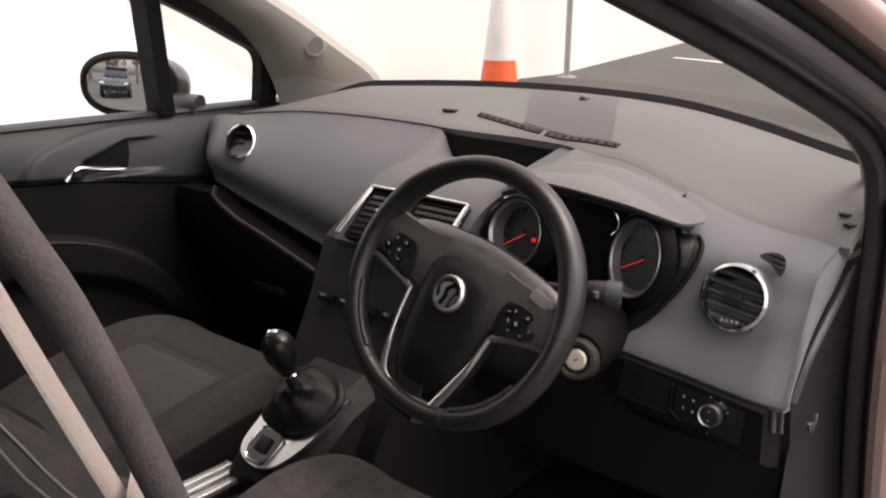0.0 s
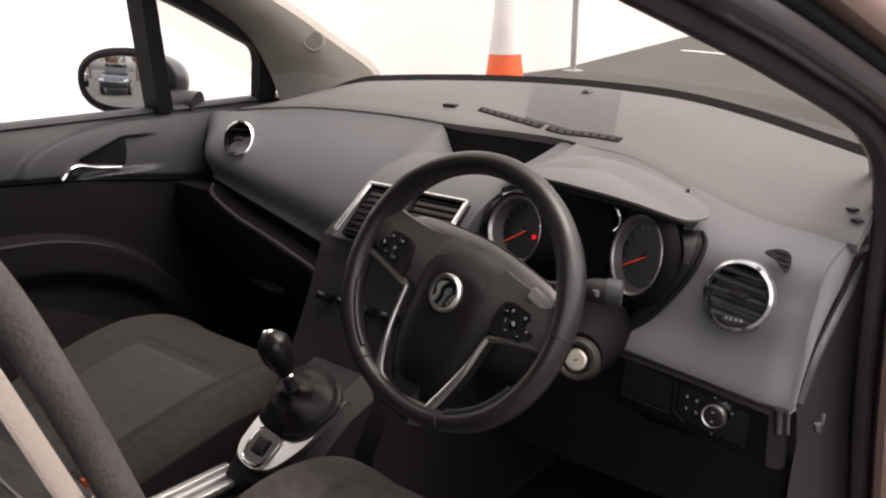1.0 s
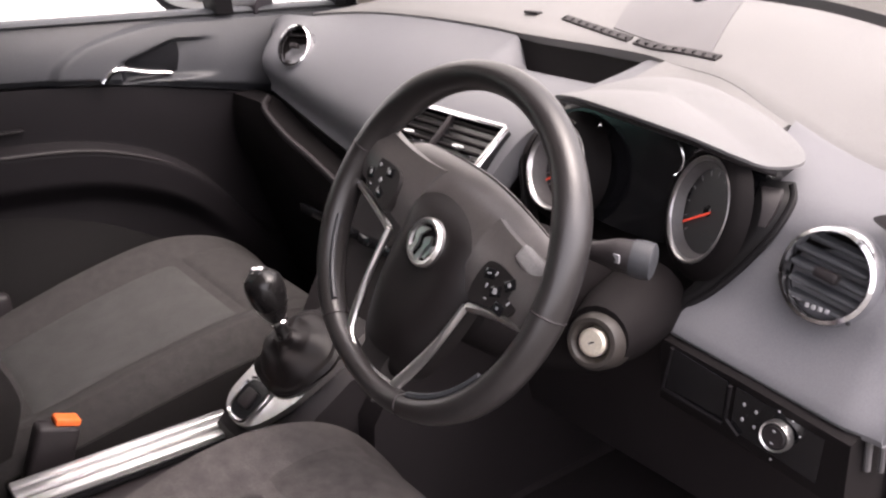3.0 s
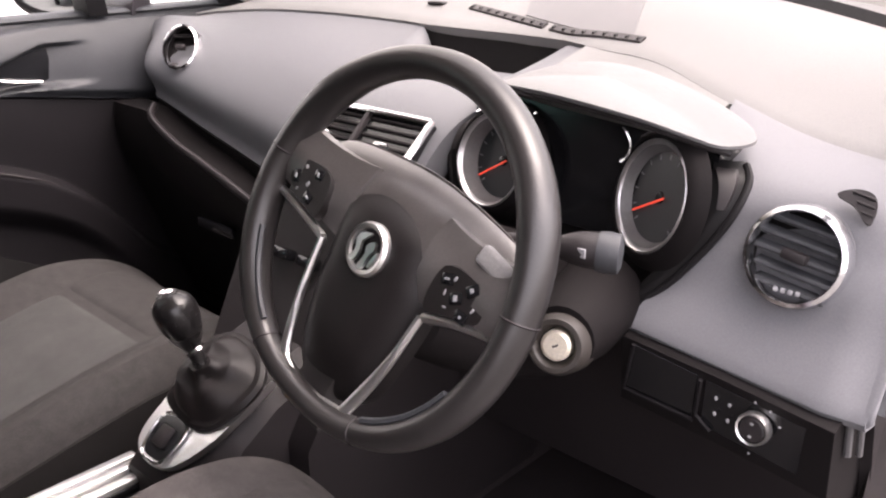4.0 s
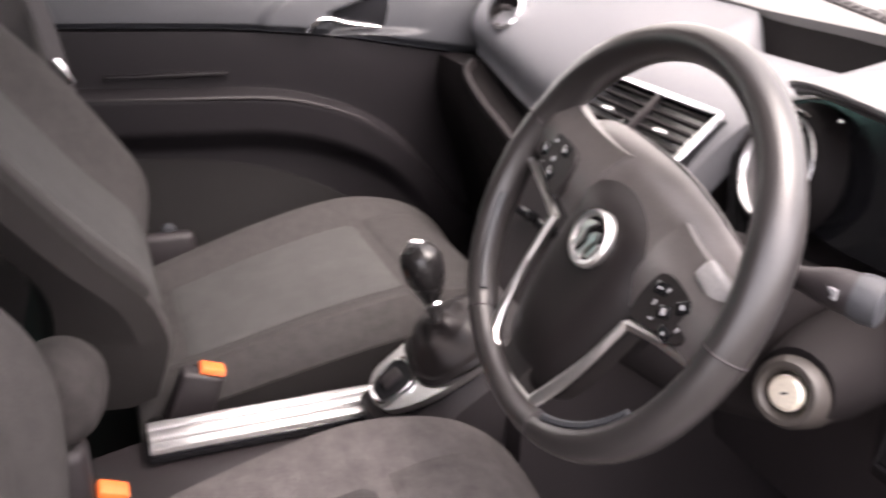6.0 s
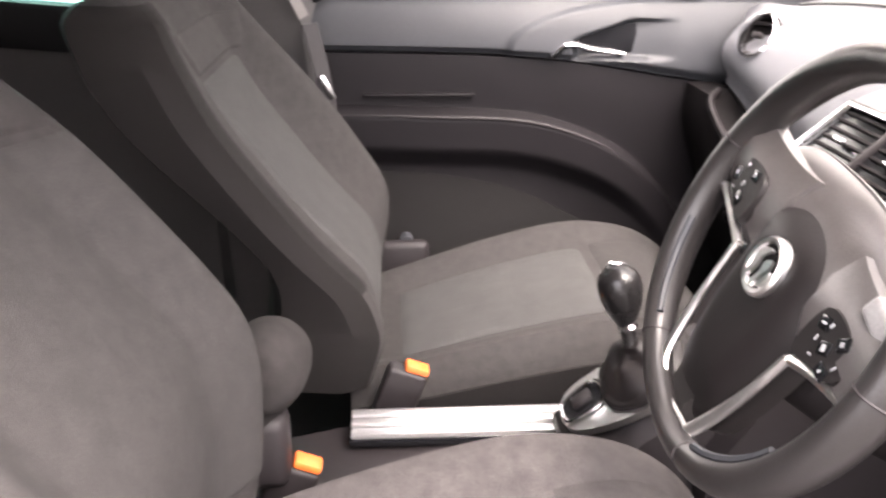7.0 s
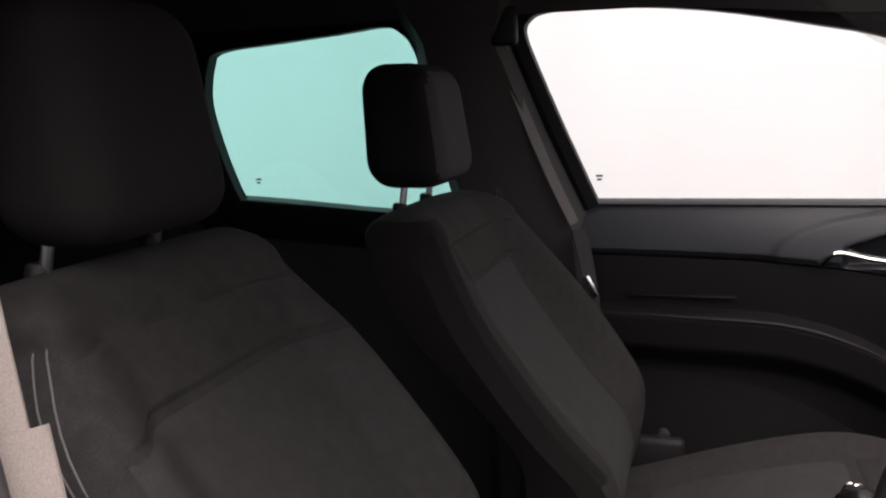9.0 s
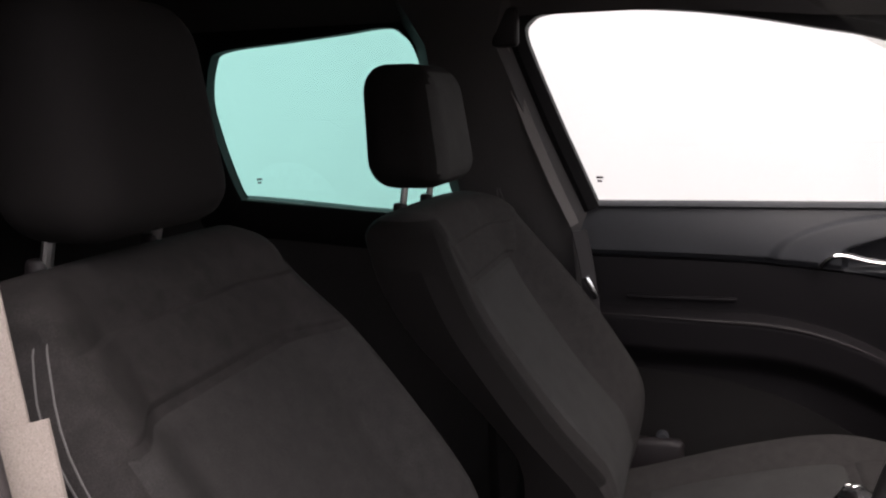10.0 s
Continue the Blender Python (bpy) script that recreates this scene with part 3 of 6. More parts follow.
bead = spline([(-0.690 + 0.018 * sstep(0.25, 0.0, 0.95 - z) + 0.0375 * (1 - sstep(0.12, 0.30, y)), y, z - 0.004) for y, z in ARM], 40)
tube(bm, bead, [0.0032 * sstep(0.0, 0.3, i / 39) * (1 - sstep(0.65, 1.0, i / 39)) + 0.0008 for i in range(40)], 10)
part("armrest_glint", bm, M_DARK, door, "thin bead drawn for the highlight on the armrest")
bm = B()
rbox(bm, (-0.672, -0.225, 0.880), (0.012, 0.20, 0.007), 0.003)
part("pull_strip", bm, M_DOORDARK, door, "dark grab strip")

# door glass frames: rear edge, top rail, mirror post
FR = [(-0.380, 1.05), (-0.441, 1.195), (-0.489, 1.317), (-0.507, 1.373), (-0.498, 1.395), (-0.470, 1.407), (-0.382, 1.411), (-0.255, 1.404), (-0.142, 1.389), (-0.006, 1.362), (0.098, 1.338), (0.278, 1.273), (0.44, 1.20), (0.503, 1.165), (0.515, 1.10), (0.518, 1.05)]
FR = [(p[1], p[2]) for p in spline([(0, y, z) for y, z in FR], 66)]
bm = B()
inner = [Vector((side_x(z), y, z)) for y, z in FR]
cy, cz = 0.02, 1.22
rings = []
for i, p in enumerate(inner):
    a, b = inner[max(i - 1, 0)], inner[min(i + 1, len(inner) - 1)]
    t = (b - a).normalized()
    nrm = Vector((0, -t.z, t.y)).normalized()
    if nrm.dot(Vector((0, p.y - cy, p.z - cz))) < 0:
        nrm = -nrm
    rings.append([p + Vector((-0.02, 0, 0)), p + Vector((0.012, 0, 0)), p + Vector((0.02, 0, 0)) + nrm * 0.02, p + Vector((0.012, 0, 0)) + nrm * 0.05, p + Vector((-0.02, 0, 0)) + nrm * 0.05])
loft(bm, rings)
part("window_frame", bm, M_RUBBER, door, "dark window frame with rubber seal")
bm = B()
loft(bm, [[Vector((side_x(z) + dx, y + dy, z)) for dx, dy in ((-0.03, -0.020), (0.02, -0.017), (0.02, 0.017), (-0.03, 0.020))] for y, z in ((0.268, 1.05), (0.246, 1.15), (0.218, 1.28), (0.175, 1.36))])
part("quarter_post", bm, M_RUBBER, door, "dark post of the quarter light")
bm = B()
poly = [bm.verts.new((side_x(z) - 0.008, y, z)) for y, z in FR]
bm.faces.new(poly)
pg = part("pane", bm, M_GLASS, door)
pg.visible_shadow = False
glass_mark(pg, -0.380, 1.101, -0.6945)

# wing mirror outside the passenger window
mir = thing("wing_mirror", "dark door mirror with an oval mirror glass", "mirror", (-0.80, 0.30, 1.05))
mm = facing((-0.856, 0.284, 1.100), (0.44, -0.90, 0.03))
bm = B()
rings = []
for k, (s, h) in enumerate(((0.93, 0.002), (1.0, -0.004), (1.03, -0.03), (0.95, -0.065), (0.72, -0.098), (0.35, -0.115), (0.02, -0.118))):
    ring = []
    for i in range(32):
        a = 2 * math.pi * i / 32
        c, sn = math.cos(a), math.sin(a)
        ring.append(mm @ Vector((0.126 * s * math.copysign(abs(c) ** 0.85, c), 0.068 * s * math.copysign(abs(sn) ** 0.85, sn), h)))
    rings.append(ring)
loft(bm, rings)
part("housing", bm, M_BLKPAINT, mir)
bm = B()
ring = []
for i in range(32):
    a = 2 * math.pi * i / 32
    c, sn = math.cos(a), math.sin(a)
    ring.append((0.108 * math.copysign(abs(c) ** 0.85, c), 0.057 * math.copysign(abs(sn) ** 0.85, sn)))
loft(bm, [[mm @ Vector((u * s, v * s, 0.010 - (u * u + v * v) * s * s / 2.4)) for u, v in ring] for s in (1.0, 0.85, 0.7, 0.55, 0.4, 0.25, 0.1, 0.01)])
part("mirror_glass", bm, M_MIRROR, mir, "silvered mirror glass")
bm = B()
loops = [[mm @ Vector((u * s, v * s * t, h)) for u, v in ring] for s, t, h in ((0.985, 0.97, 0.004), (1.0, 1.0, 0.010), (1.07, 1.07, 0.010), (1.14, 1.15, 0.003), (1.14, 1.15, -0.006), (0.985, 0.97, 0.004))]
loft(bm, loops, cap=False)
part("mirror_rim", bm, M_RUBBER, mir, "black plastic rim round the mirror glass")
bm = B()
tube(bm, [(-0.70, 0.36, 1.055), (-0.74, 0.34, 1.062), (-0.80, 0.33, 1.07)], [0.03, 0.025, 0.025], 12)
part("arm", bm, M_BLKPAINT, mir)

# ---- rear passenger door, pillars ----
bm = B()
sheet(bm, lambda u, v: Vector((-0.70 + 0.02 * math.sin(math.pi * v), lerp(-2.0, -0.42, u), lerp(0.36, curve([(-2.0, 1.09), (-1.14, 1.058), (-0.8, 1.031), (-0.42, 1.024)], lerp(-2.0, -0.42, u)), v))), 20, 10, (-0.06, 0, 0))
structure("door_2", bm, M_PILLARDK, "closed rear passenger door with a black panel", "door")
RW = [(-0.66, 1.024), (-0.828, 1.034), (-0.98, 1.046), (-1.125, 1.056), (-1.146, 1.062), (-1.164, 1.12), (-1.178, 1.190), (-1.185, 1.268), (-1.165, 1.340), (-1.134, 1.366), (-1.0, 1.378), (-0.88, 1.388), (-0.782, 1.397), (-0.744, 1.383), (-0.718, 1.34), (-0.68, 1.18)]
RW = smooth_pts(RW, 84)
rear = thing("window_2", "teal tinted rear door window in a dark frame", "window", (-0.70, -0.95, 1.05), kind="structure")
bm = B()
bm.faces.new([bm.verts.new((side_x(z) - 0.012, y, z)) for y, z in RW])
pg = part("pane", bm, M_TINT, rear, "teal privacy glass")
pg.visible_shadow = False
glass_mark(pg, -1.106, 1.097, -0.6990)
bm = B()
cy, cz = -0.93, 1.23
rings = []
for i in range(len(RW) + 1):
    y, z = RW[i % len(RW)]
    rings.append([Vector((side_x(z) + dx, lerp(y, cy, -k) , lerp(z, cz, -k))) for dx, k in ((-0.02, 0), (0.012, 0), (0.016, 0.04), (0.012, 0.42), (-0.02, 0.42))])
loft(bm, rings, cap=False)
part("frame", bm, M_RUBBER, rear)
bm = B()
loft(bm, [[Vector((side_x(z) + dx, y, z)) for dx, y in ((0.012, y0), (0.045, y0 - 0.03), (0.05, y1 + 0.03), (0.012, y1), (-0.05, y1), (-0.05, y0))]
          for z, y0, y1 in ((0.36, -0.38, -0.60), (0.80, -0.38, -0.62), (1.03, -0.40, -0.66), (1.20, -0.47, -0.70), (1.36, -0.53, -0.72), (1.47, -0.50, -0.78))])
structure("pillar_middle_left", bm, M_PILLARDK, "dark plastic trim of the middle door pillar", "pillar")
bm = B()
sheet(bm, lambda u, v: Vector((side_x(lerp(1.40, 1.50, v)) + 0.02 + 0.05 * v, lerp(-2.0, 0.12, u), lerp(1.405, 1.50, v) - 0.03 * sstep(0.8, 1, u))), 16, 4, (-0.03, 0, 0.01))
structure("roof_rail_left", bm, M_PILLARDK, "dark grey trim above the passenger side windows", "trim")
bm = B()
sheet(bm, lambda u, v: Vector((side_x(lerp(1.05, 1.5, v)) - 0.015 + 0.06 * math.sin(math.pi * min(1, u * 1.05)), lerp(-2.0, curve([(1.04, -1.19), (1.2, -1.225), (1.33, -1.265), (1.52, -1.29)], lerp(1.04, 1.52, v)), u), lerp(1.04, 1.52, v))), 10, 8, (-0.06, 0, 0))
structure("pillar_rear_left", bm, M_PILLARDK, "dark plastic trim of the rear pillar", "pillar")

# ---- driver's side body: sill, pillars, seals ----
bm = B()
rbox(bm, (0.70, -0.15, 0.33), (0.12, 1.35, 0.16), 0.03, 3)
structure("door_sill", bm, M_BLKPAINT, "dark painted door sill below the open doorway", "sill")
AR = [(0.705, 0.57, 0.30), (0.702, 0.495, 0.58), (0.700, 0.450, 0.74), (0.699, 0.425, 0.87), (0.694, 0.425, 1.03), (0.683, 0.37, 1.134), (0.643, 0.16, 1.223), (0.597, -0.06, 1.298), (0.558, -0.28, 1.365), (0.54, -0.55, 1.41), (0.535, -0.9, 1.425)]
AP = spline(AR, 60)


def along(name, path, ring, material, label, category="pillar"):
    bm = B()
    rings = []
    for i, p in enumerate(path):
        t = (path[min(i + 1, len(path) - 1)] - path[max(i - 1, 0)]).normalized()
        side = Vector((1, 0, 0)) - t * t.x
        side.normalize()
        up = side.cross(t).normalized()
        rings.append([p + side * a + up * b for a, b in ring])
    loft(bm, rings)
    return structure(name, bm, material, label, category)


def oval(a, b, r1, r2, n=12, p=0.8):
    out = []
    for k in range(n):
        t = 2 * math.pi * k / n
        c, s = math.cos(t), math.sin(t)
        out.append((a + r1 * math.copysign(abs(c) ** p, c), b + r2 * math.copysign(abs(s) ** p, s)))
    return out


along("door_seal", AP, oval(0.0, 0.0, 0.013, 0.015), M_SEALDK, "black rubber seal round the driver's doorway", "seal")
along("pillar_front_right", AP, oval(0.024, -0.022, 0.022, 0.020), M_BLKPAINT, "dark painted front door pillar", "pillar")
along("door_frame_lip", AP, oval(0.040, -0.042, 0.010, 0.010), M_RUBBER, "black flange and outer seal of the doorway", "seal")
along("body_side", AP, oval(0.055, -0.074, 0.022, 0.024), M_PAINT, "bronze painted outer body edge", "car body")
along("jamb_flange", AP[:26], oval(0.036, -0.004, 0.018, 0.030), M_PAINT, "bronze painted flange of the door jamb", "car body")
bm = B()
APR = spline([(0.658, 0.540, 0.99), (0.661, 0.49, 1.076), (0.669, 0.41, 1.118), (0.668, 0.37, 1.135)], 24)
tube(bm, APR, 0.009, 10)
structure("pillar_trim_right", bm, M_PILLAR, "pale plastic inner trim of the front pillar", "trim")
bm = B()
sheet(bm, lambda u, v: Vector((0.735 + 0.02 * math.sin(math.pi * u), lerp(0.49, 0.80, u), lerp(0.25, 1.05, v))), 6, 10, (0.03, 0, 0))
structure("body_jamb", bm, M_PAINT, "bronze painted door jamb", "car body")
bm = B()
sheet(bm, lambda u, v: Vector((lerp(0.664, 0.694, u), lerp(0.26, 0.50, u) + 0.07 * v * v, lerp(0.36, 0.97, v))), 6, 12, (-0.01, 0.02, 0))
structure("kick_panel", bm, M_DARK, "black footwell side trim beside the dashboard", "trim")
bm = B()
for k in range(3):
    rbox(bm, (0.682, 0.300 + 0.012 * k, 0.768 - 0.005 * k + 0.012 * (k == 2)), (0.006, 0.005, 0.016), 0.002, 2, Euler((radians(25 - 20 * k), 0, 0)).to_matrix())
ks = thing("wiring_plug", "small grey wiring plug on the dark footwell trim", "plug", (0.69, 0.28, 0.80))
part("plug", bm, M_PATCH, ks)
# right middle pillar
bm = B()
loft(bm, [[Vector((x, y, z)) for x, y in ((xc - 0.05, -0.745), (xc - 0.04, -0.73), (xc + 0.03, -0.73), (xc + 0.05, -0.75), (xc + 0.05, -0.88), (xc - 0.05, -0.88))]
          for z, xc in ((0.30, 0.66), (0.8, 0.665), (1.05, 0.655), (1.25, 0.62), (1.44, 0.57))])
structure("pillar_middle_right", bm, M_PILLARDK, "dark plastic trim of the middle door pillar", "pillar")
bm = B()
sheet(bm, lambda u, v: Vector((lerp(0.70, 0.56, sstep(0.62, 1, v)), lerp(-2.0, -0.87, u), lerp(0.30, 1.46, v))), 8, 14, (0.05, 0, 0))
structure("door_3", bm, M_BLKPAINT, "closed rear door on the driver's side", "door")
bm = B()
sheet(bm, lambda u, v: Vector((lerp(0.50, 0.58, v), lerp(-2.0, -0.05, u), lerp(1.47, 1.43, v) - 0.06 * sstep(0.8, 1, u))), 16, 3, (0, 0, 0.03))
structure("roof_rail_right", bm, M_LINER, "pale trim along the roof edge over the driver's doorway", "trim")
bm = B()
PS = spline([(0.585, -0.705, 1.33), (0.612, -0.668, 1.250), (0.620, -0.650, 1.210), (0.620, -0.630, 1.168), (0.620, -0.598, 1.080), (0.632, -0.570, 0.98), (0.655, -0.545, 0.86), (0.685, -0.51, 0.6), (0.70, -0.50, 0.40)], 40)
tube(bm, PS, 0.0095, 14, 0.0095)
structure("pillar_seal", bm, M_SEALGREY, "soft dark grey seal along the middle pillar of the driver's doorway", "seal")
bm = B()
sheet(bm, lambda u, v: (lerp(-0.64, 0.60, u), lerp(-2.02, -0.02, v), 1.485 + 0.100 * math.sin(math.pi * u) ** 0.6 - 0.045 * sstep(0.8, 1, v) * math.sin(math.pi * u) ** 0.6), 24, 16, (0, 0, 0.012))
structure("roof_skin", bm, M_PAINT, "bronze painted roof of the car", "car body")
for x, y in ((-0.66, 0.80), (0.62, 0.80), (-0.66, -1.72), (0.62, -1.72)):
    wheel_ob = thing("road_wheel", "black road tyre on a silver rim standing on asphalt", "wheel", (x, y, 0.0), group="road wheels")
    m = Matrix.Translation((x, y, 0.31)) @ Matrix.Rotation(radians(90), 4, "Y")
    bm = B()
    revolve(bm, [(0.19, -0.09), (0.285, -0.095), (0.31, -0.07), (0.31, 0.07), (0.285, 0.095), (0.19, 0.09), (0.19, -0.09)], m, 32)
    part("tyre", bm, M_RUBBER, wheel_ob)
    bm = B()
    revolve(bm, [(0.0, -0.07), (0.12, -0.06), (0.188, -0.092), (0.188, 0.092), (0.12, 0.06), (0.0, 0.07)], m, 28)
    part("rim", bm, M_SATIN, wheel_ob, "silver rim")

# ---- dashboard ----
dash = thing("dashboard", "grey soft plastic car dashboard with round chrome-ringed vents", "dashboard", (0, 0.4, 0.5))


def lip_y(x):
    """Rear edge of the upper pad."""
    return curve([(-0.70, 0.46), (-0.60, 0.465), (-0.48, 0.50), (-0.34, 0.53), (-0.20, 0.535), (-0.12, 0.522), (0.13, 0.515), (0.22, 0.482), (0.32, 0.452), (0.45, 0.392), (0.53, 0.372), (0.60, 0.363), (0.69, 0.362)], x)


def lip_z(x):
    return curve([(-0.70, 1.036), (-0.60, 1.050), (-0.48, 1.058), (-0.20, 1.056), (0.13, 1.056), (0.22, 1.055), (0.32, 1.052), (0.45, 1.028), (0.53, 1.012), (0.60, 1.004), (0.69, 1.0)], x)


def pad(u, v):
    """Upper pad: v = 0 at the rear lip, 1 at the windscreen."""
    x = lerp(-0.70, 0.685, u)
    a, b = Vector((x, lip_y(x), lip_z(x))), ws_base(x) + Vector((0, -0.020, -0.008 - ws_drop(x)))
    p = a.lerp(b, v)
    p.z += 0.010 * math.sin(math.pi * v) - 0.003 * (1 - sstep(0, 0.05, v))
    return p


def pad_at(x, y, lift=0.0):
    a, b = lip_y(x), ws_base(x).y - 0.020
    u = (x + 0.70) / 1.385
    p = pad(u, min(1, max(0, (y - a) / (b - a))))
    p.z += lift
    return p


bm = B()
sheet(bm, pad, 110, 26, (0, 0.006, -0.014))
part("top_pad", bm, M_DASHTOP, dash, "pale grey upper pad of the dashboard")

# centre patch with a sensor, defrost slots and corner vents in the pad
bm = B()
sheet(bm, lambda u, v: pad_at(lerp(lerp(0.03, 0.250, u), lerp(-0.08, 0.13, u), v), lerp(lerp(0.570, 0.510, u), lerp(0.757, 0.747, u), v), 0.0014), 20, 12, (0, 0, -0.004))
part("speaker_cover", bm, M_PATCH, dash, "darker grey cover set in the pad")
def slot_y(x):
    return 0.582 - 0.23 * (x + 0.09)


for x0, x1 in ((-0.085, 0.088), (0.102, 0.270)):
    bm = B()
    sheet(bm, lambda u, v: pad_at(lerp(x0, x1, u), slot_y(lerp(x0, x1, u)) + lerp(-0.007, 0.007, v), 0.003), 16, 3, (0, 0, -0.006))
    slot = part("defrost_slot", bm, M_DARK, dash, "black slotted demister outlet")
    bm = B()
    k = 9
    for i in range(k):
        x = lerp(x0 + 0.006, x1 - 0.006, i / (k - 1))
        rbox(bm, pad_at(x, slot_y(x), 0.003), (0.003, 0.012, 0.003), 0.001, 1)
    part("slat", bm, M_DOORDARK, slot)
bm = B()
revolve(bm, [(0, 0.003), (0.008, 0.003), (0.011, 0.0), (0.012, -0.004)], Matrix.Translation(pad_at(0.068, 0.722, 0.003)))
part("sun_sensor", bm, M_GLOSS, dash, "small black sun sensor")
bm = B()
rbox(bm, pad_at(-0.162, 0.585, 0.002), (0.034, 0.016, 0.006), 0.003)
part("key_slot", bm, M_DARK, dash, "small black sensor slot")
bm = B()
for k in range(2):
    rbox(bm, pad_at(0.661 + 0.012 * k, 0.410 - 0.018 * k, 0.002), (0.013, 0.012, 0.004), 0.0015, rot=Euler((0, 0, radians(-35))).to_matrix())
part("corner_demister", bm, M_DARK, dash, "black slotted corner demister")


# passenger side face
def face_l(u, v):
    x = lerp(-0.68, -0.06, u)
    e = sstep(-0.575, -0.68, x)
    ty, tz = lip_y(x), lip_z(x) - 0.007
    by = curve([(-0.68, 0.27), (-0.45, 0.265), (-0.25, 0.262), (-0.06, 0.25)], x) + 0.06 * e
    bz = curve([(-0.68, 0.940), (-0.62, 0.922), (-0.56, 0.912), (-0.44, 0.885), (-0.25, 0.842), (-0.06, 0.80)], x) + 0.02 * e
    y, z = lerp(ty, by, v), lerp(tz, bz, v)
    s = math.sin(math.pi * v ** 1.15)
    roll = sstep(0.66, 1.0, v)
    return Vector((x, y - 0.026 * s - 0.010 * v + 0.045 * roll ** 2 + 0.03 * e * v, z + 0.040 * s * (1 - 0.3 * roll)))


bm = B()
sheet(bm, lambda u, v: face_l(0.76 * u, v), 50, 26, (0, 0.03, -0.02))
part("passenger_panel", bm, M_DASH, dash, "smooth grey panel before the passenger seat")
bm = B()
sheet(bm, lambda u, v: face_l(u, 1) + Vector((0, lerp(0.0, -0.012, v) + 0.03 * v, lerp(-0.004, -0.045, v))), 40, 6, (0, 0.04, 0))
part("panel_edge", bm, M_SHROUD, dash, "black lower edge of the passenger panel")

bm = B()
LIP = [(-0.548, 0.280, 0.908), (-0.520, 0.257, 0.892), (-0.435, 0.250, 0.862), (-0.36, 0.250, 0.843), (-0.237, 0.250, 0.808), (-0.12, 0.245, 0.775)]
tube(bm, spline(LIP, 30), 0.006, 10, 0.008)
part("shelf_lip", bm, M_DARK, dash, "dark grey lip of the open shelf")

# glovebox below
def glove(u, v):
    x = lerp(-0.66, -0.10, u)
    top = curve([(a, c) for a, b, c in LIP], x) - 0.006
    return Vector((x, lerp(0.262, 0.40, v ** 1.5) - 0.01 * math.sin(math.pi * min(1, v * 3)), lerp(top, 0.46, v)))


bm = B()
sheet(bm, glove, 20, 16, (0, 0.05, 0))
part("glovebox", bm, M_SHROUD, dash, "black glovebox lid below the grey panel")
bm = B()
rbox(bm, (-0.36, 0.262, 0.735), (0.10, 0.012, 0.018), 0.004)
part("glovebox_latch", bm, M_GLOSS, dash)


# centre face between the display and the vents
def face_c(u, v):
    x = lerp(-0.2095, 0.185 - 0.02 * sstep(0.4, 1, v), u)
    y = curve([(0, 0.505), (0.18, 0.46), (0.42, 0.36), (0.7, 0.262), (1, 0.185)], v)
    z = curve([(0, 1.000), (0.18, 1.008), (0.42, 1.012), (0.7, 0.985), (1, 0.905)], v)
    w, w2 = sstep(-0.135, -0.085, x), sstep(0.118, 0.150, x)
    y = lerp(y, curve([(0, lip_y(x)), (0.18, 0.465), (0.42, 0.36), (0.7, 0.262), (1, 0.185)], v), w2)
    z = lerp(z, curve([(0, lip_z(x) - 0.008), (0.18, 1.036), (0.42, 1.014), (0.7, 0.985), (1, 0.905)], v), w2)
    q = face_l((min(x, -0.06) + 0.68) / 0.62, v)
    return Vector((x, lerp(q.y, y, w), lerp(q.z, z, w)))


bm = B()
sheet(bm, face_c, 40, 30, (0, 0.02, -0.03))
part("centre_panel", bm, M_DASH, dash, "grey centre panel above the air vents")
# display recess under the pad lip
bm = B()
prism(bm, [(-0.135, 1.052), (0.140, 1.052), (0.125, 0.998), (-0.140, 0.998)], lambda u, v, w: Vector((u, 0.528 + w - (1.05 - v) * 0.25, v)), 0.02)
part("display", bm, M_SHROUD, dash, "dark information display under the pad")

# lower dark body of the dashboard
bm = B()
loft(bm, [[Vector((x, y, z)) for y, z in ((0.62, 0.98), (0.46, 0.98), (0.36, 0.88), (0.32, 0.76), (0.38, 0.50), (0.62, 0.46))] for x in (-0.68, -0.2, -0.1)])
part("carcass_left", bm, M_SHROUD, dash)
bm = B()
loft(bm, [[Vector((x, y, z)) for y, z in ((0.62, 0.98), (0.42, 0.98), (0.31, 0.90), (0.27, 0.80), (0.34, 0.56), (0.62, 0.46))] for x in (0.10, 0.3, 0.665)])
part("carcass_right", bm, M_DARK, dash)
bm = B()
loft(bm, [[Vector((x, y, z)) for y, z in ((0.50, 0.99), (0.30, 0.96), (0.20, 0.90), (0.16, 0.80), (0.10, 0.68), (0.06, 0.62), (0.06, 0.40), (0.50, 0.40))] for x in (-0.125, -0.11, 0.11, 0.125)])
part("centre_fascia", bm, M_DARK, dash, "black centre stack below the vents")
for k in range(4):
    bm = B()
    rbox(bm, (-0.075 + 0.05 * k, 0.155, 0.808), (0.03, 0.02, 0.014), 0.003, rot=Euler((radians(-25), 0, 0)).to_matrix())
    part("stack_button", bm, M_GLOSS, dash)

# centre twin vents
cv = facing((0.050, 0.214, 0.951), (0, -0.68, 0.73))
cw, ch = 0.104, 0.050


vent_c = part("centre_vent", (lambda b: (prism(b, [(-cw, -ch), (cw, -ch), (cw, ch), (-cw, ch)], lambda u, v, w: cv @ Vector((u, v, w - 0.02)), 0.022), b)[1])(B()), M_GLOSS, dash, "twin centre air vents in a chrome frame")
bm = B()
loop = []
for cx, cyy in ((cw, ch), (-cw, ch), (-cw - 0.012, -ch), (cw - 0.006, -ch)):
    loop.append((cx, cyy))
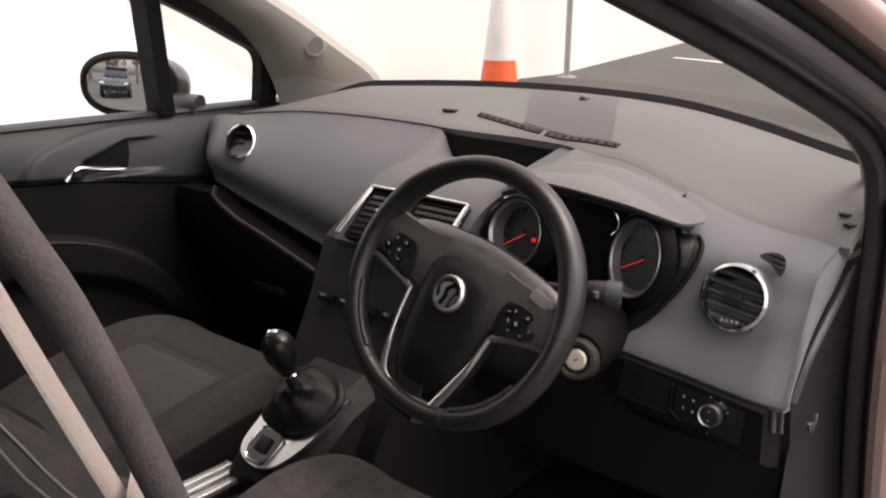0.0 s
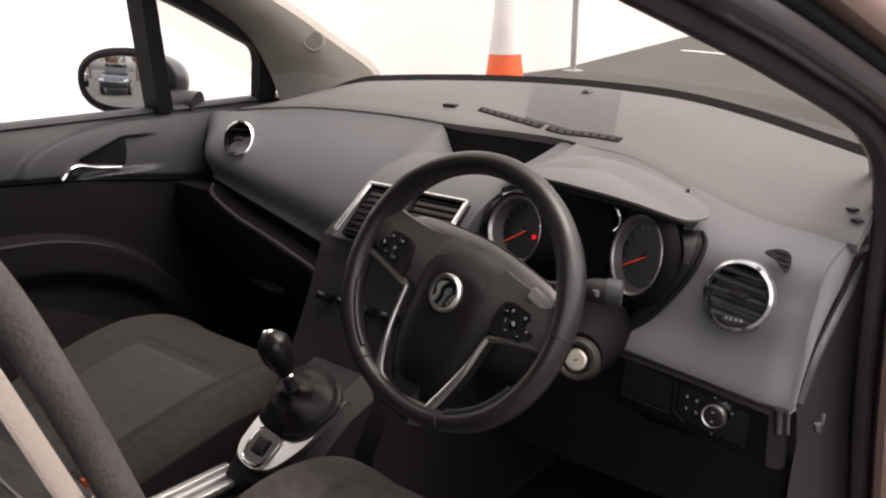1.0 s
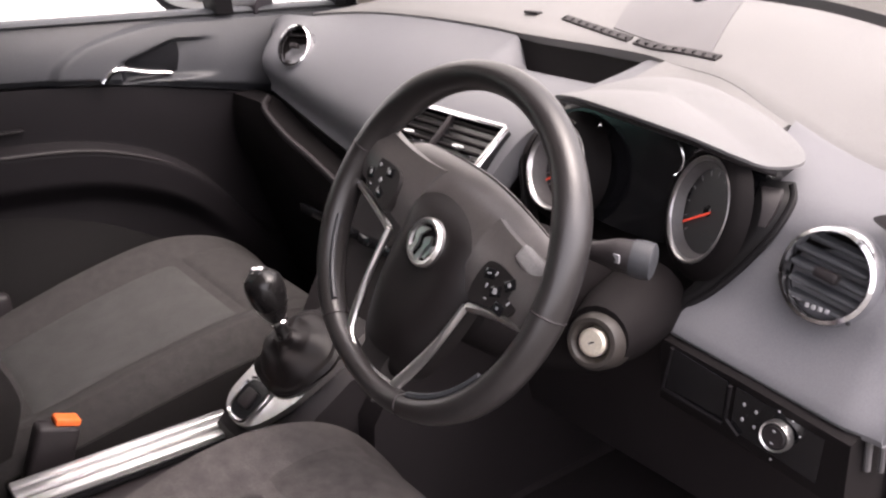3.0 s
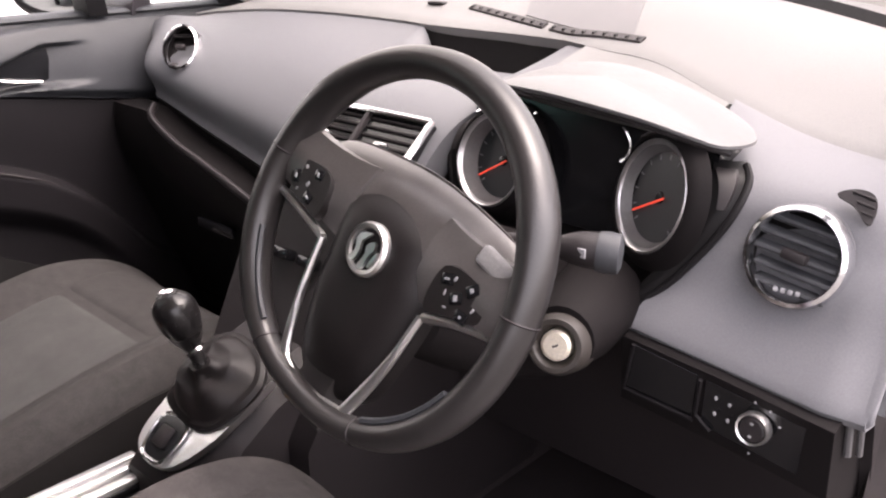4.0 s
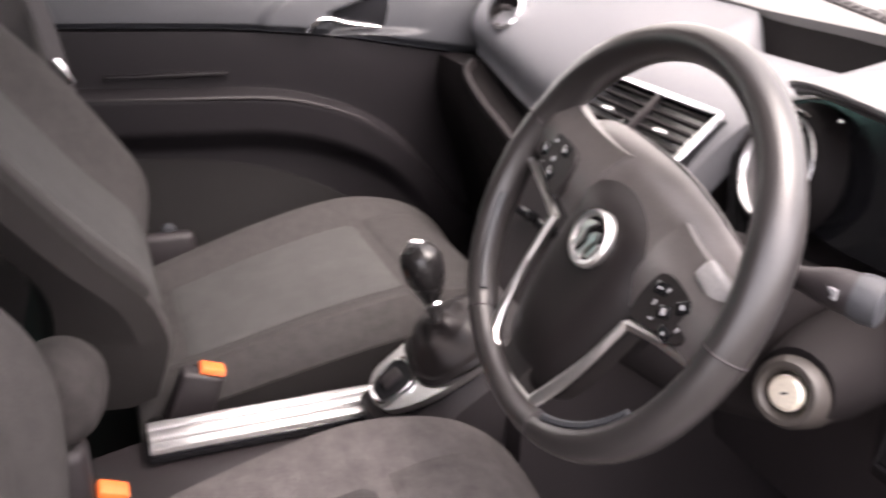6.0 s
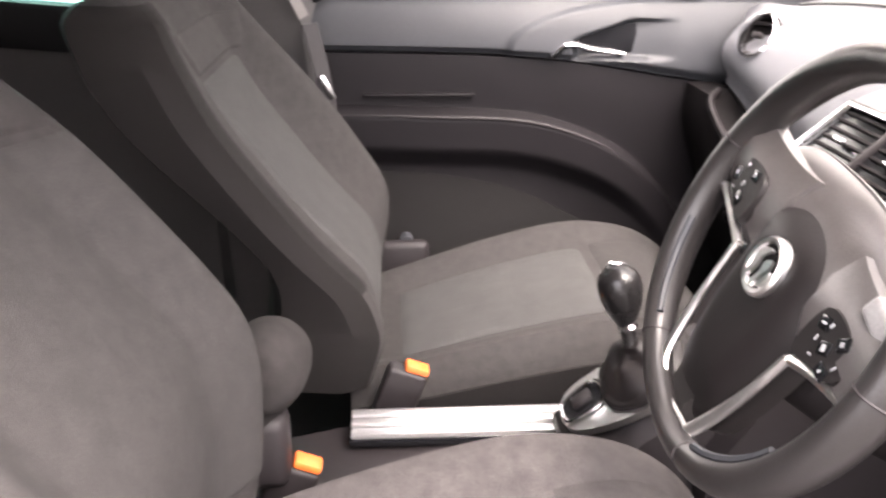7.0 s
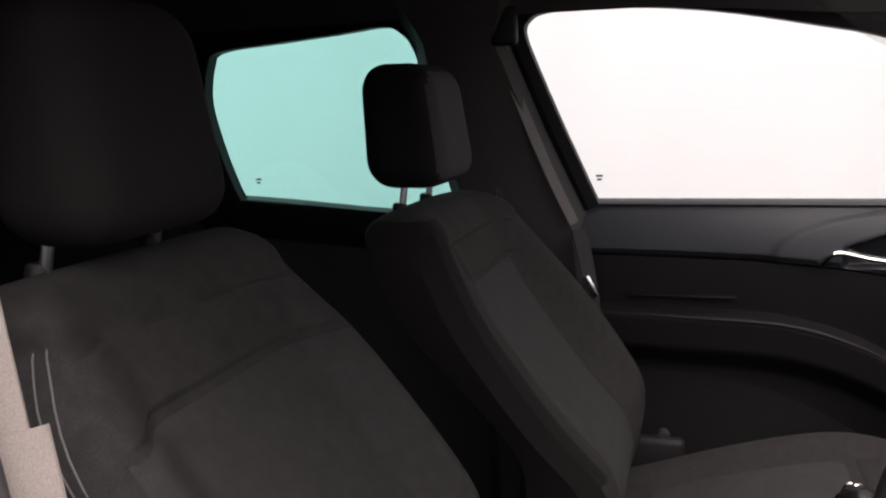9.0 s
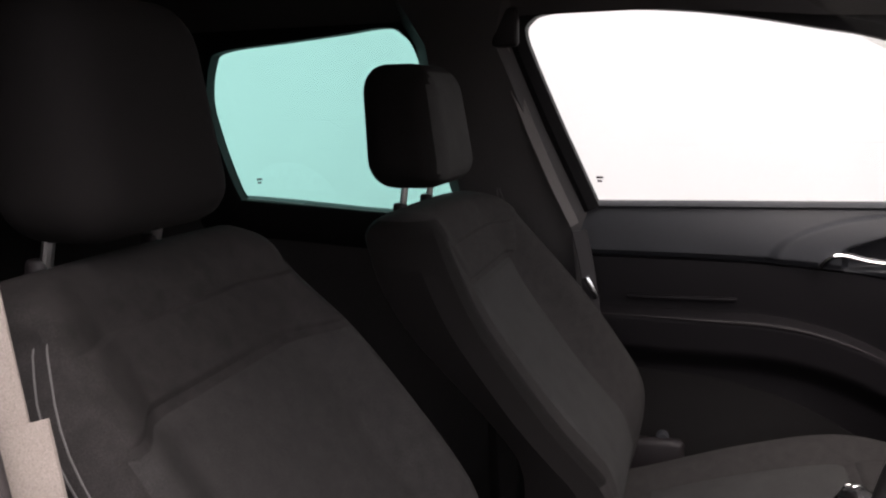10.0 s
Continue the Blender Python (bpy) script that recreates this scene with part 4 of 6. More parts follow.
for (a, b) in ((0, 1), (3, 0), (1, 2)):
    tube(bm, [cv @ Vector((*loop[a], 0.006)), cv @ Vector((*loop[b], 0.006))], 0.0055, 8, 0.004)
part("chrome_frame", bm, M_CHROME, vent_c, "bright chrome vent frame")
bm = B()
rbox(bm, cv @ Vector((0.0, 0, 0.005)), (0.007, 2 * ch, 0.008), 0.002, rot=cv.to_3x3())
part("divider", bm, M_DARK, vent_c)
for sx in (-1, 1):
    for k in range(8):
        bm = B()
        rbox(bm, cv @ Vector((sx * 0.052, lerp(-0.041, 0.041, k / 7), 0.002)), (0.092, 0.0034, 0.008), 0.002, 1, cv.to_3x3() @ Euler((radians(35), 0, 0)).to_matrix())
        part("slat", bm, M_SHROUD, vent_c)
    bm = B()
    rbox(bm, cv @ Vector((sx * 0.052 + 0.004, 0.004, 0.010)), (0.022, 0.005, 0.008), 0.002, 2, cv.to_3x3())
    part("vent_tab", bm, M_CHROME, vent_c, "chrome adjuster tab")


# driver's side face panel
def face_r(u, v):
    x = lerp(0.40, 0.672, u)
    ty, tz = lip_y(x) + 0.012, lip_z(x) + 0.0022
    y = curve([(0, ty), (0.12, ty - 0.020), (0.28, 0.286), (0.5, 0.258), (0.75, 0.236), (0.94, 0.208), (1, 0.212)], v)
    z = curve([(0, tz), (0.12, tz - 0.006), (0.28, 0.982), (0.5, 0.938), (0.75, 0.890), (0.94, 0.846), (1, 0.836)], v)
    z -= (x - 0.454) * 0.10 * sstep(0.6, 1, v)
    e = sstep(0.635, 0.672, x)
    return Vector((x, y + 0.008 * e, z))


bm = B()
rows = 44
grid = []
for j in range(rows + 1):
    v = j / rows
    zc = face_r(0.5, v).z
    x0 = curve([(0.84, 0.452), (0.86, 0.458), (0.90, 0.480), (0.95, 0.508), (0.972, 0.518), (0.982, 0.507), (0.990, 0.487), (1.0, 0.455), (1.03, 0.43)], zc)
    grid.append([face_r(lerp((x0 - 0.40) / 0.272, 1.0, i / 28), v) for i in range(29)])
loft(bm, [r + [p + Vector((0, 0.025, -0.004)) for p in reversed(r)] for r in grid])
part("driver_panel", bm, M_DASHLIT, dash, "grey panel round the driver's side vent")
bm = B()
EDGE = [face_r(0.985, 0.10 + 0.90 * k / 20) for k in range(21)]
RIDGE = spline([(0.671, 0.41, 0.970), (0.673, 0.37, 0.945), (0.674, 0.312, 0.917), (0.673, 0.262, 0.882), (0.670, 0.235, 0.835)], 21)


def panel_end(u, v):
    i = min(19, int(v * 20))
    f = v * 20 - i
    p = EDGE[i].lerp(EDGE[i + 1], f).lerp(RIDGE[i].lerp(RIDGE[i + 1], f), u)
    return p + Vector((0.008, -0.006, 0.0)) * math.sin(math.pi * u)


sheet(bm, panel_end, 8, 30, (-0.012, 0.012, 0))
part("panel_end", bm, M_DASHLIT, dash, "rounded grey end of the panel")
bm = B()
tube(bm, [p + Vector((0.002, 0.020 - 0.008 * k / 20, -0.016)) for k, p in enumerate(RIDGE)], 0.0065, 8)
part("end_rib", bm, M_DOORTOP, dash, "grey rib along the panel end")
bm = B()
tube(bm, [(0.658, 0.222, 0.832), (0.658, 0.232, 0.780)], 0.0035, 8)
tube(bm, [(0.662, 0.245, 0.806), (0.662, 0.252, 0.772)], 0.003, 8)
part("end_strip", bm, M_PATCH, dash)


def round_vent(at, nrm, r, parent_label, tilt=0.0, slats=5, squeeze=1.0):
    m = facing(at, nrm) @ Matrix.Diagonal((squeeze, 1.0, 1.0, 1.0))
    v = part("round_vent", (lambda b: (revolve(b, [(0, -0.016), (r * 0.9, -0.014), (r * 0.98, 0.0), (r * 1.0, -0.02)], m), b)[1])(B()), M_SHROUD, dash, parent_label)
    bm = B()
    revolve(bm, [(r * 0.90, -0.004), (r * 0.90, 0.004), (r * 0.94, 0.008), (r * 1.03, 0.006), (r * 1.08, -0.002), (r * 1.07, -0.008), (r * 0.90, -0.004)], m, 40)
    part("chrome_ring", bm, M_CHROME, v, "chrome vent ring")
    bm = B()
    revolve(bm, [(r * 0.92, -0.006), (r * 1.05, -0.006), (r * 1.08, -0.030), (r * 0.92, -0.030)], m, 40)
    part("vent_collar", bm, M_DASH, v, "grey collar behind the ring")
    for k in range(slats):
        h = lerp(-0.66, 0.66, k / (slats - 1)) * r
        half = math.sqrt(max(0.001, (0.88 * r) ** 2 - h * h))
        bm = B()
        rbox(bm, m @ Vector((0, h, -0.003 if slats > 2 else -0.010)), (2 * half, 0.005, 0.012), 0.0015, 1, m.to_3x3() @ Euler((radians(28), 0, radians(tilt))).to_matrix())
        part("slat", bm, M_DOORTOP if slats > 2 else M_DARK, v)
    bm = B()
    rbox(bm, m @ Vector((0, 0, 0.003)), (r * 0.55, r * 0.24, 0.012), 0.003, 2, m.to_3x3() @ Euler((0, 0, radians(tilt))).to_matrix())
    part("vent_tab", bm, M_DARK, v, "black adjuster tab")
    if slats < 3:
        return v
    bm = B()
    for k in range(4):
        rbox(bm, m @ Vector(((k - 1.5) * r * 0.15, -r * 0.72, 0.003)), (r * 0.09, r * 0.10, 0.003), 0.0008, 1, m.to_3x3())
    part("vent_mark", bm, M_MARK, v, "small pale marks")
    return v


round_vent((0.586, 0.246, 0.939), (0.02, -0.96, 0.26), 0.0425, "round driver's side vent in a chrome ring", -8)
round_vent((-0.500, 0.316, 1.005), (0.45, -0.74, 0.50), 0.0385, "oval passenger side vent in a chrome ring", 0, 2, 0.80)
# small side window demister
sm = facing((0.619, 0.275, 0.985), (0.1, -0.75, 0.65))
bm = B()
prism(bm, smooth_pts([(-0.017, 0.006), (-0.004, 0.013), (0.010, 0.011), (0.016, 0.0), (0.014, -0.016), (0.008, -0.013), (-0.002, -0.002)], 28), lambda u, v, w: sm @ Vector((u, v, w)), 0.003)
sv = part("side_demister", bm, M_DARK, dash, "small black side window demister")
for k in range(3):
    bm = B()
    rbox(bm, sm @ Vector((0.004 + 0.003 * k, 0.008 - 0.008 * k, 0.0035)), (0.020 - 0.005 * k, 0.0022, 0.0025), 0.0006, 1, sm.to_3x3() @ Euler((0, 0, radians(-15))).to_matrix())
    part("slat", bm, M_DARK, sv)

# lower driver's panel: cubby and light switch
bm = B()
loft(bm, [[Vector((x, y, z)) for y, z in ((0.222, 0.842 - k), (0.199, 0.836 - k), (0.207, 0.765 - k), (0.24, 0.745 - k), (0.30, 0.70), (0.30, 0.84 - k))] for x, k in ((0.45, 0.0), (0.55, 0.008), (0.655, 0.02))])
low = part("lower_panel", bm, M_SHROUD, dash, "black lower panel with light switch")
bm = B()
prism(bm, [(0.468, 0.832), (0.532, 0.824), (0.528, 0.777), (0.458, 0.782)], lambda u, v, w: Vector((u, 0.2005 + w + 0.11 * (0.83 - v), v)), -0.004)
part("cubby", bm, M_GLOSS, low, "black coin cubby")
bm = B()
tube(bm, [(0.466, 0.197, 0.832), (0.456, 0.201, 0.780), (0.530, 0.201, 0.775)], 0.0022, 6)
tube(bm, [(0.537, 0.195, 0.822), (0.532, 0.201, 0.782), (0.548, 0.201, 0.770)], 0.0022, 6)
part("cubby_edge", bm, M_DOORDARK, low)
bm = B()
prism(bm, [(0.541, 0.822), (0.632, 0.810), (0.628, 0.760), (0.537, 0.772)], lambda u, v, w: Vector((u, 0.2005 + w + 0.11 * (0.83 - v), v)), -0.003)
swp = part("switch_plate", bm, M_GLOSS, low, "black light switch plate")
lm = facing((0.591, 0.193, 0.796), (0, -0.99, 0.12))
bm = B()
revolve(bm, [(0.0, 0.006), (0.010, 0.006), (0.0123, 0.004), (0.0123, -0.004), (0, -0.004)], lm)
part("light_knob", bm, M_DARK, low, "black rotary light switch")
bm = B()
revolve(bm, [(0.0125, -0.004), (0.0125, 0.005), (0.0140, 0.006), (0.0150, 0.002), (0.0150, -0.004)], lm, 32)
part("knob_ring", bm, M_SATIN, low, "chrome ring")
bm = B()
rbox(bm, lm @ Vector((0, 0.006, 0.0065)), (0.003, 0.002, 0.001), 0.0003, 1, lm.to_3x3())
rbox(bm, lm @ Vector((0, -0.006, 0.0065)), (0.003, 0.002, 0.001), 0.0003, 1, lm.to_3x3())
for a in (25, 60, 95, 270):
    rbox(bm, lm @ Vector((0.024 * math.cos(radians(a)), 0.024 * math.sin(radians(a)), 0.001)), (0.002, 0.002, 0.001), 0.0003, 1, lm.to_3x3())
part("switch_mark", bm, M_MARK, low)
bm = B()
for i in range(2):
    for j in range(2):
        rbox(bm, (0.552 + 0.013 * i, 0.198, 0.808 - 0.016 * j - 0.002 * i), (0.003, 0.002, 0.004), 0.0008, 1)
part("switch_symbol", bm, M_MARK, low)

# ---- instrument cluster ----
clu = part("instrument_binnacle", (lambda b: (loft(b, [[Vector((x, y, z)) for y, z in ((0.285, 1.035 - 1.0 * (x - 0.345) ** 2), (0.262, 0.905 + 1.0 * (x - 0.345) ** 2), (0.33, 0.90 + 1.0 * (x - 0.345) ** 2), (0.34, 1.035 - 1.0 * (x - 0.345) ** 2))] for x in [0.190 + 0.0094 * k for k in range(33)]]), b)[1])(B()), M_GLOSS, dash, "black instrument cluster with two round dials")


HOOD_LIP = [(0.170, 0.318, 1.020), (0.195, 0.288, 1.032), (0.25, 0.255, 1.044), (0.31, 0.229, 1.050), (0.36, 0.218, 1.050), (0.41, 0.216, 1.046), (0.45, 0.223, 1.039), (0.485, 0.240, 1.027), (0.504, 0.262, 1.018)]
HOOD_BACK = [(0.515, 0.296, 1.017), (0.499, 0.328, 1.021), (0.457, 0.362, 1.028), (0.40, 0.396, 1.035), (0.35, 0.416, 1.041), (0.30, 0.438, 1.043), (0.25, 0.445, 1.043), (0.21, 0.428, 1.040), (0.182, 0.390, 1.032), (0.168, 0.350, 1.022)]


def hood_edge(n=96):
    """Almond-shaped rim of the hood: the lip towards the driver, then the back edge."""
    ring = HOOD_LIP + HOOD_BACK
    k = len(ring)
    ext = [(i - 2, ring[(i - 2) % k]) for i in range(k + 5)]
    return [Vector([curve([(i, q[c]) for i, q in ext], k * j / n) for c in range(3)]) for j in range(n)]


bm = B()
edge = hood_edge()
mid = Vector((0.335, 0.325, 1.038))
rings = [[p + (mid - p) * 0.10 + Vector((0, 0.004, -0.008)) for p in edge], [p + Vector((0, 0.001, -0.003)) for p in edge]]
for s_ in (1.0, 0.985, 0.95, 0.88, 0.78, 0.66, 0.52, 0.38, 0.24, 0.10):
    rings.append([mid + (p - mid) * s_ + Vector((0, 0, 0.014 * (1 - s_ ** 2.6) ** 0.9)) for p in edge])
loft(bm, rings)
bed_y = [(x, y) for x, y, z in reversed(HOOD_BACK[1:])]
bed_z = [(x, z) for x, y, z in reversed(HOOD_BACK[1:])]
bed = B()
sheet(bed, lambda u, v: Vector((lerp(0.190, 0.440, u), lerp(lip_y(lerp(0.190, 0.440, u)) + 0.003, curve(bed_y, lerp(0.190, 0.440, u)) - 0.022, v), lerp(lip_z(lerp(0.190, 0.440, u)) - 0.0025, curve(bed_z, lerp(0.190, 0.440, u)) - 0.012, v))), 30, 6, (0, 0.004, -0.01))
part("hood_bed", bed, M_DASHTOP, dash, "grey surface between the pad and the hood")
part("cluster_hood", bm, M_HOOD, dash, "pale grey oval hood over the instruments")
bm = B()
tube(bm, [p + Vector((0, 0.012, -0.009)) for p in spline(HOOD_LIP, 40)], 0.003, 8)
part("hood_edge", bm, M_DARK, clu)
for sx in (-1, 1):
    outer = spline([(0.345 + sx * 0.160, 0.316, 0.996), (0.345 + sx * 0.175, 0.296, 0.984), (0.345 + sx * 0.174, 0.274, 0.958), (0.345 + sx * 0.158, 0.260, 0.925), (0.345 + sx * 0.132, 0.246, 0.888), (0.345 + sx * 0.106, 0.235, 0.862)], 25)
    inner = spline([(0.345 + sx * 0.140, 0.296, 1.000), (0.345 + sx * 0.146, 0.278, 0.985), (0.345 + sx * 0.144, 0.268, 0.958), (0.345 + sx * 0.132, 0.256, 0.925), (0.345 + sx * 0.110, 0.244, 0.888), (0.345 + sx * 0.090, 0.234, 0.862)], 25)
    bm = B()
    sheet(bm, lambda u, v: outer[round(v * 24)].lerp(inner[round(v * 24)], u) + Vector((0, -0.012 - 0.006 * math.sin(math.pi * u), 0)), 8, 24, (0, 0.012, -0.004))
    cheek = part("cluster_cheek", bm, M_CHEEK, clu, "glossy dark grey side cheek of the cluster")
    bm = B()
    sheet(bm, lambda u, v: outer[round(2 + v * 7)].lerp(inner[round(2 + v * 7)], lerp(0.22, 0.80 - 0.35 * v, u)) + Vector((0, -0.0205, 0)), 6, 7, (0, 0.006, 0))
    part("cheek_ear", bm, M_DARK, cheek, "grey ear at the end of the hood")
    bm = B()
    tube(bm, [p + Vector((sx * 0.001, -0.013, 0)) for p in outer[1:]], 0.0035, 8)
    part("cheek_edge", bm, M_RUBBER, clu)
    gm = facing((0.347 + sx * 0.098, 0.251, 0.961), (-0.20 - 0.08 * sx - 0.12 * (sx > 0), -0.94, 0.25)) @ Matrix.Diagonal((0.96, 0.96 if sx < 0 else 1.03, 0.85 if sx < 0 else 0.5, 1.0))
    bm = B()
    revolve(bm, [(0.0, -0.012), (0.0445, -0.012), (0.046, -0.006)], gm, 36)
    dial = part("dial", bm, M_DIAL, clu, "round black dial face")
    bm = B()
    revolve(bm, [(0.0485, 0.010), (0.0500, 0.0145), (0.0520, 0.0165), (0.0535, 0.014), (0.052, -0.012)], gm, 44)
    part("dial_ring", bm, M_RING, dial, "silver dial ring")
    bm = B()
    revolve(bm, [(0.0425, -0.011), (0.0440, -0.006), (0.0490, 0.0105)], gm, 44)
    part("dial_wall", bm, M_DIALWALL, dial, "grey inner wall of the dial")
    bm = B()
    revolve(bm, [(0.0530, 0.012), (0.0545, 0.0165), (0.0575, 0.0150), (0.064, 0.004), (0.070, -0.014)], gm, 44)
    part("dial_tube", bm, M_SHROUD, dial, "black outer tube of the dial")
    bm = B()
    for k in range(13):
        a = radians(225 - 22.5 * k)
        m2 = gm @ Matrix.Translation((0.038 * math.cos(a), 0.038 * math.sin(a), -0.0108)) @ Matrix.Rotation(a, 4, "Z")
        rbox(bm, m2.translation, (0.005, 0.0011, 0.001), 0.0, 1, m2.to_3x3())
    part("dial_tick", bm, M_MARK, dial, "pale dial markings")
    bm = B()
    a = radians(208 if sx > 0 else 212)
    m2 = gm @ Matrix.Translation((0.013 * math.cos(a), 0.013 * math.sin(a) - 0.004, -0.0055)) @ Matrix.Rotation(a, 4, "Z")
    rbox(bm, m2.translation, (0.048, 0.0020, 0.0015), 0.0005, 1, m2.to_3x3())
    part("needle", bm, M_NEEDLE, dial, "glowing orange needle")
    bm = B()
    revolve(bm, [(0, -0.007), (0.005, -0.0075), (0.006, -0.0115)], gm, 16)
    part("needle_hub", bm, M_GLOSS, dial)
    bm = B()
    tube(bm, [gm @ Vector((0.059 * math.cos(radians(t)), 0.059 * math.sin(radians(t)), 0.016)) for t in range(70, 130, 5)], 0.0018, 6)
    part("upper_arc", bm, M_CHROME, dial, "chrome arc over the dial")
bm = B()
rbox(bm, (0.274, 0.252, 0.955), (0.006, 0.004, 0.006), 0.001)
part("warning_light", bm, M_LED, clu, "red warning light")
for x in (0.30, 0.385):
    bm = B()
    tube(bm, [Vector((x + 0.02 * math.cos(radians(t)) * (1 if x > 0.34 else -1), 0.266, 1.0 + 0.02 * math.sin(radians(t)))) for t in range(-60, 70, 10)], 0.0012, 6)
    part("small_arc", bm, M_CHROME, clu)

# ---- steering column and wheel ----
col = thing("steering_column", "black steering column shroud with stalks and ignition lock", "steering column", (0.317, 0.15, 0.85))
bm = B()
ax = Vector((0, -math.cos(radians(24)), math.sin(radians(24))))
rings = []
for k, (d, w, h) in enumerate(((0.02, 0.040, 0.045), (0.035, 0.056, 0.058), (0.09, 0.066, 0.07), (0.16, 0.07, 0.075), (0.24, 0.07, 0.075))):
    c = Vector((0.325, 0.0, 0.940)) - ax * d
    ring = []
    for i in range(20):
        a = 2 * math.pi * i / 20
        cc, ss = math.cos(a), math.sin(a)
        ring.append(c + Vector((w * math.copysign(abs(cc) ** 0.6, cc), 0, 0)) + Vector((0, 0.4, 0.9)) * h * math.copysign(abs(ss) ** 0.6, ss) - Vector((0, 0, 0.02)))
    rings.append(ring)
loft(bm, rings)
part("shroud", bm, M_SHROUD, col)
bm = B()
tube(bm, [(0.442, 0.112, 0.862), (0.430, 0.150, 0.860), (0.41, 0.22, 0.86)], [0.031, 0.040, 0.045], 18)
part("lock_housing", bm, M_SHROUD, col)
im = facing((0.447, 0.098, 0.862), (0.30, -0.92, 0.25))
bm = B()
revolve(bm, [(0.015, -0.012), (0.016, -0.002), (0.020, 0.003), (0.024, 0.003), (0.0275, -0.004), (0.030, -0.03)], im, 32)
part("lock_bezel", bm, M_BEZEL, col, "brownish grey ignition bezel")
bm = B()
revolve(bm, [(0, 0.002), (0.011, 0.002), (0.0138, 0.0), (0.0142, -0.012)], im, 28)
ig = part("ignition_lock", bm, M_BRASS, col, "worn metal ignition lock")
bm = B()
rbox(bm, im @ Vector((0, 0, 0.0025)), (0.006, 0.0015, 0.001), 0.0003, 1, im.to_3x3() @ Euler((0, 0, radians(30))).to_matrix())
part("key_slot", bm, M_DARK, ig)
for sx in (-1, 1):
    bm = B()
    y0 = 0.085
    pts = spline([(0.317 + sx * 0.06, y0, 0.948), (0.317 + sx * 0.12, y0 + 0.005, 0.955), (0.317 + sx * 0.145, y0 + 0.016, 0.956), (0.317 + sx * 0.166, y0 + 0.026, 0.955)], 14)
    tube(bm, pts, [0.008 + 0.0075 * sstep(0.3, 0.8, i / 13) for i in range(14)], 12)
    st = part("stalk", bm, M_DARK, col, "black column stalk")
    bm = B()
    d = (pts[-1] - pts[-2]).normalized()
    tube(bm, [pts[-1] - d * 0.006, pts[-1] + d * 0.002, pts[-1] + d * 0.012, pts[-1] + d * 0.014], [0.0165, 0.0175, 0.0165, 0.012], 16)
    part("stalk_cap", bm, M_DOORTOP, st, "grey stalk end cap")
    bm = B()
    rbox(bm, pts[-3] + Vector((0, -0.0155, 0.002)), (0.008, 0.002, 0.008), 0.0005, 1)
    part("stalk_mark", bm, M_MARK, st)

TILT_W, TURN_W = 25, -14
wheel = thing("steering_wheel", "black leather steering wheel with silver trim and round badge", "steering wheel", (0.319, 0.0, 0.9465))
wheel.rotation_euler = Euler((radians(90 - TILT_W), 0, 0))
W = Matrix.Rotation(radians(TURN_W), 4, "Z")


def wp(u, v, w=0.0):
    """Wheel plane: u right, v up, w towards the driver."""
    return W @ Vector((u, v, w))


R = 0.1630
RIM = Vector((0.005, 0.004, 0.006))  # the rim stands a little proud of the hub


def rim_at(a):
    """Radius and thickness of the rim: thicker grips at ten and two, a flatter, thinner foot."""
    deg, low = math.degrees(a) % 360, max(0, -math.sin(a))
    th = 1 + 0.10 * math.exp(-((deg - 35) / 14) ** 2) + 0.10 * math.exp(-((deg - 145) / 14) ** 2)
    return R - 0.011 * low ** 4, th * (1 - 0.25 * low ** 3)


bm = B()
rings = []
N = 96
for k in range(N):
    a = 2 * math.pi * k / N
    c, s = math.cos(a), math.sin(a)
    rr, th = rim_at(a)
    ring = []
    for j in range(14):
        b = 2 * math.pi * j / 14
        ring.append(RIM + wp((rr + 0.0145 * th * math.cos(b)) * c, (rr + 0.0145 * th * math.cos(b)) * s, -0.010 + 0.0175 * th * math.sin(b)))
    rings.append(ring)
rows = [[bm.verts.new(p) for p in r] for r in rings]
for k in range(N):
    a, b = rows[k], rows[(k + 1) % N]
    for i in range(14):
        bm.faces.new((a[i], a[(i + 1) % 14], b[(i + 1) % 14], b[i]))
rim_ob = part("rim", bm, M_LEATHER, wheel, "black leather rim", local=True)
for deg in (8, 172, -62, -118):
    bm = B()
    a = radians(deg)
    rr, th = rim_at(a)
    ring = [RIM + wp((rr + 0.0143 * th * math.cos(t)) * math.cos(a), (rr + 0.0143 * th * math.cos(t)) * math.sin(a), -0.010 + 0.0173 * th * math.sin(t)) for t in [2 * math.pi * i / 20 for i in range(20)]]
    tube(bm, ring + [ring[0]], 0.0011, 6, cap=False)
    part("rim_seam", bm, M_DARK, rim_ob, local=True)
for a0, a1 in ((-58, -20), (200, 238)):
    bm = B()
    tube(bm, [RIM + wp((rim_at(radians(t))[0] - 0.0140 * rim_at(radians(t))[1]) * math.cos(radians(t)), (rim_at(radians(t))[0] - 0.0140 * rim_at(radians(t))[1]) * math.sin(radians(t)), -0.002) for t in range(a0, a1 + 1, 3)], 0.0032, 6)
    part("rim_inlay", bm, M_DOORTOP, rim_ob, "grey inner rim inlay", local=True)


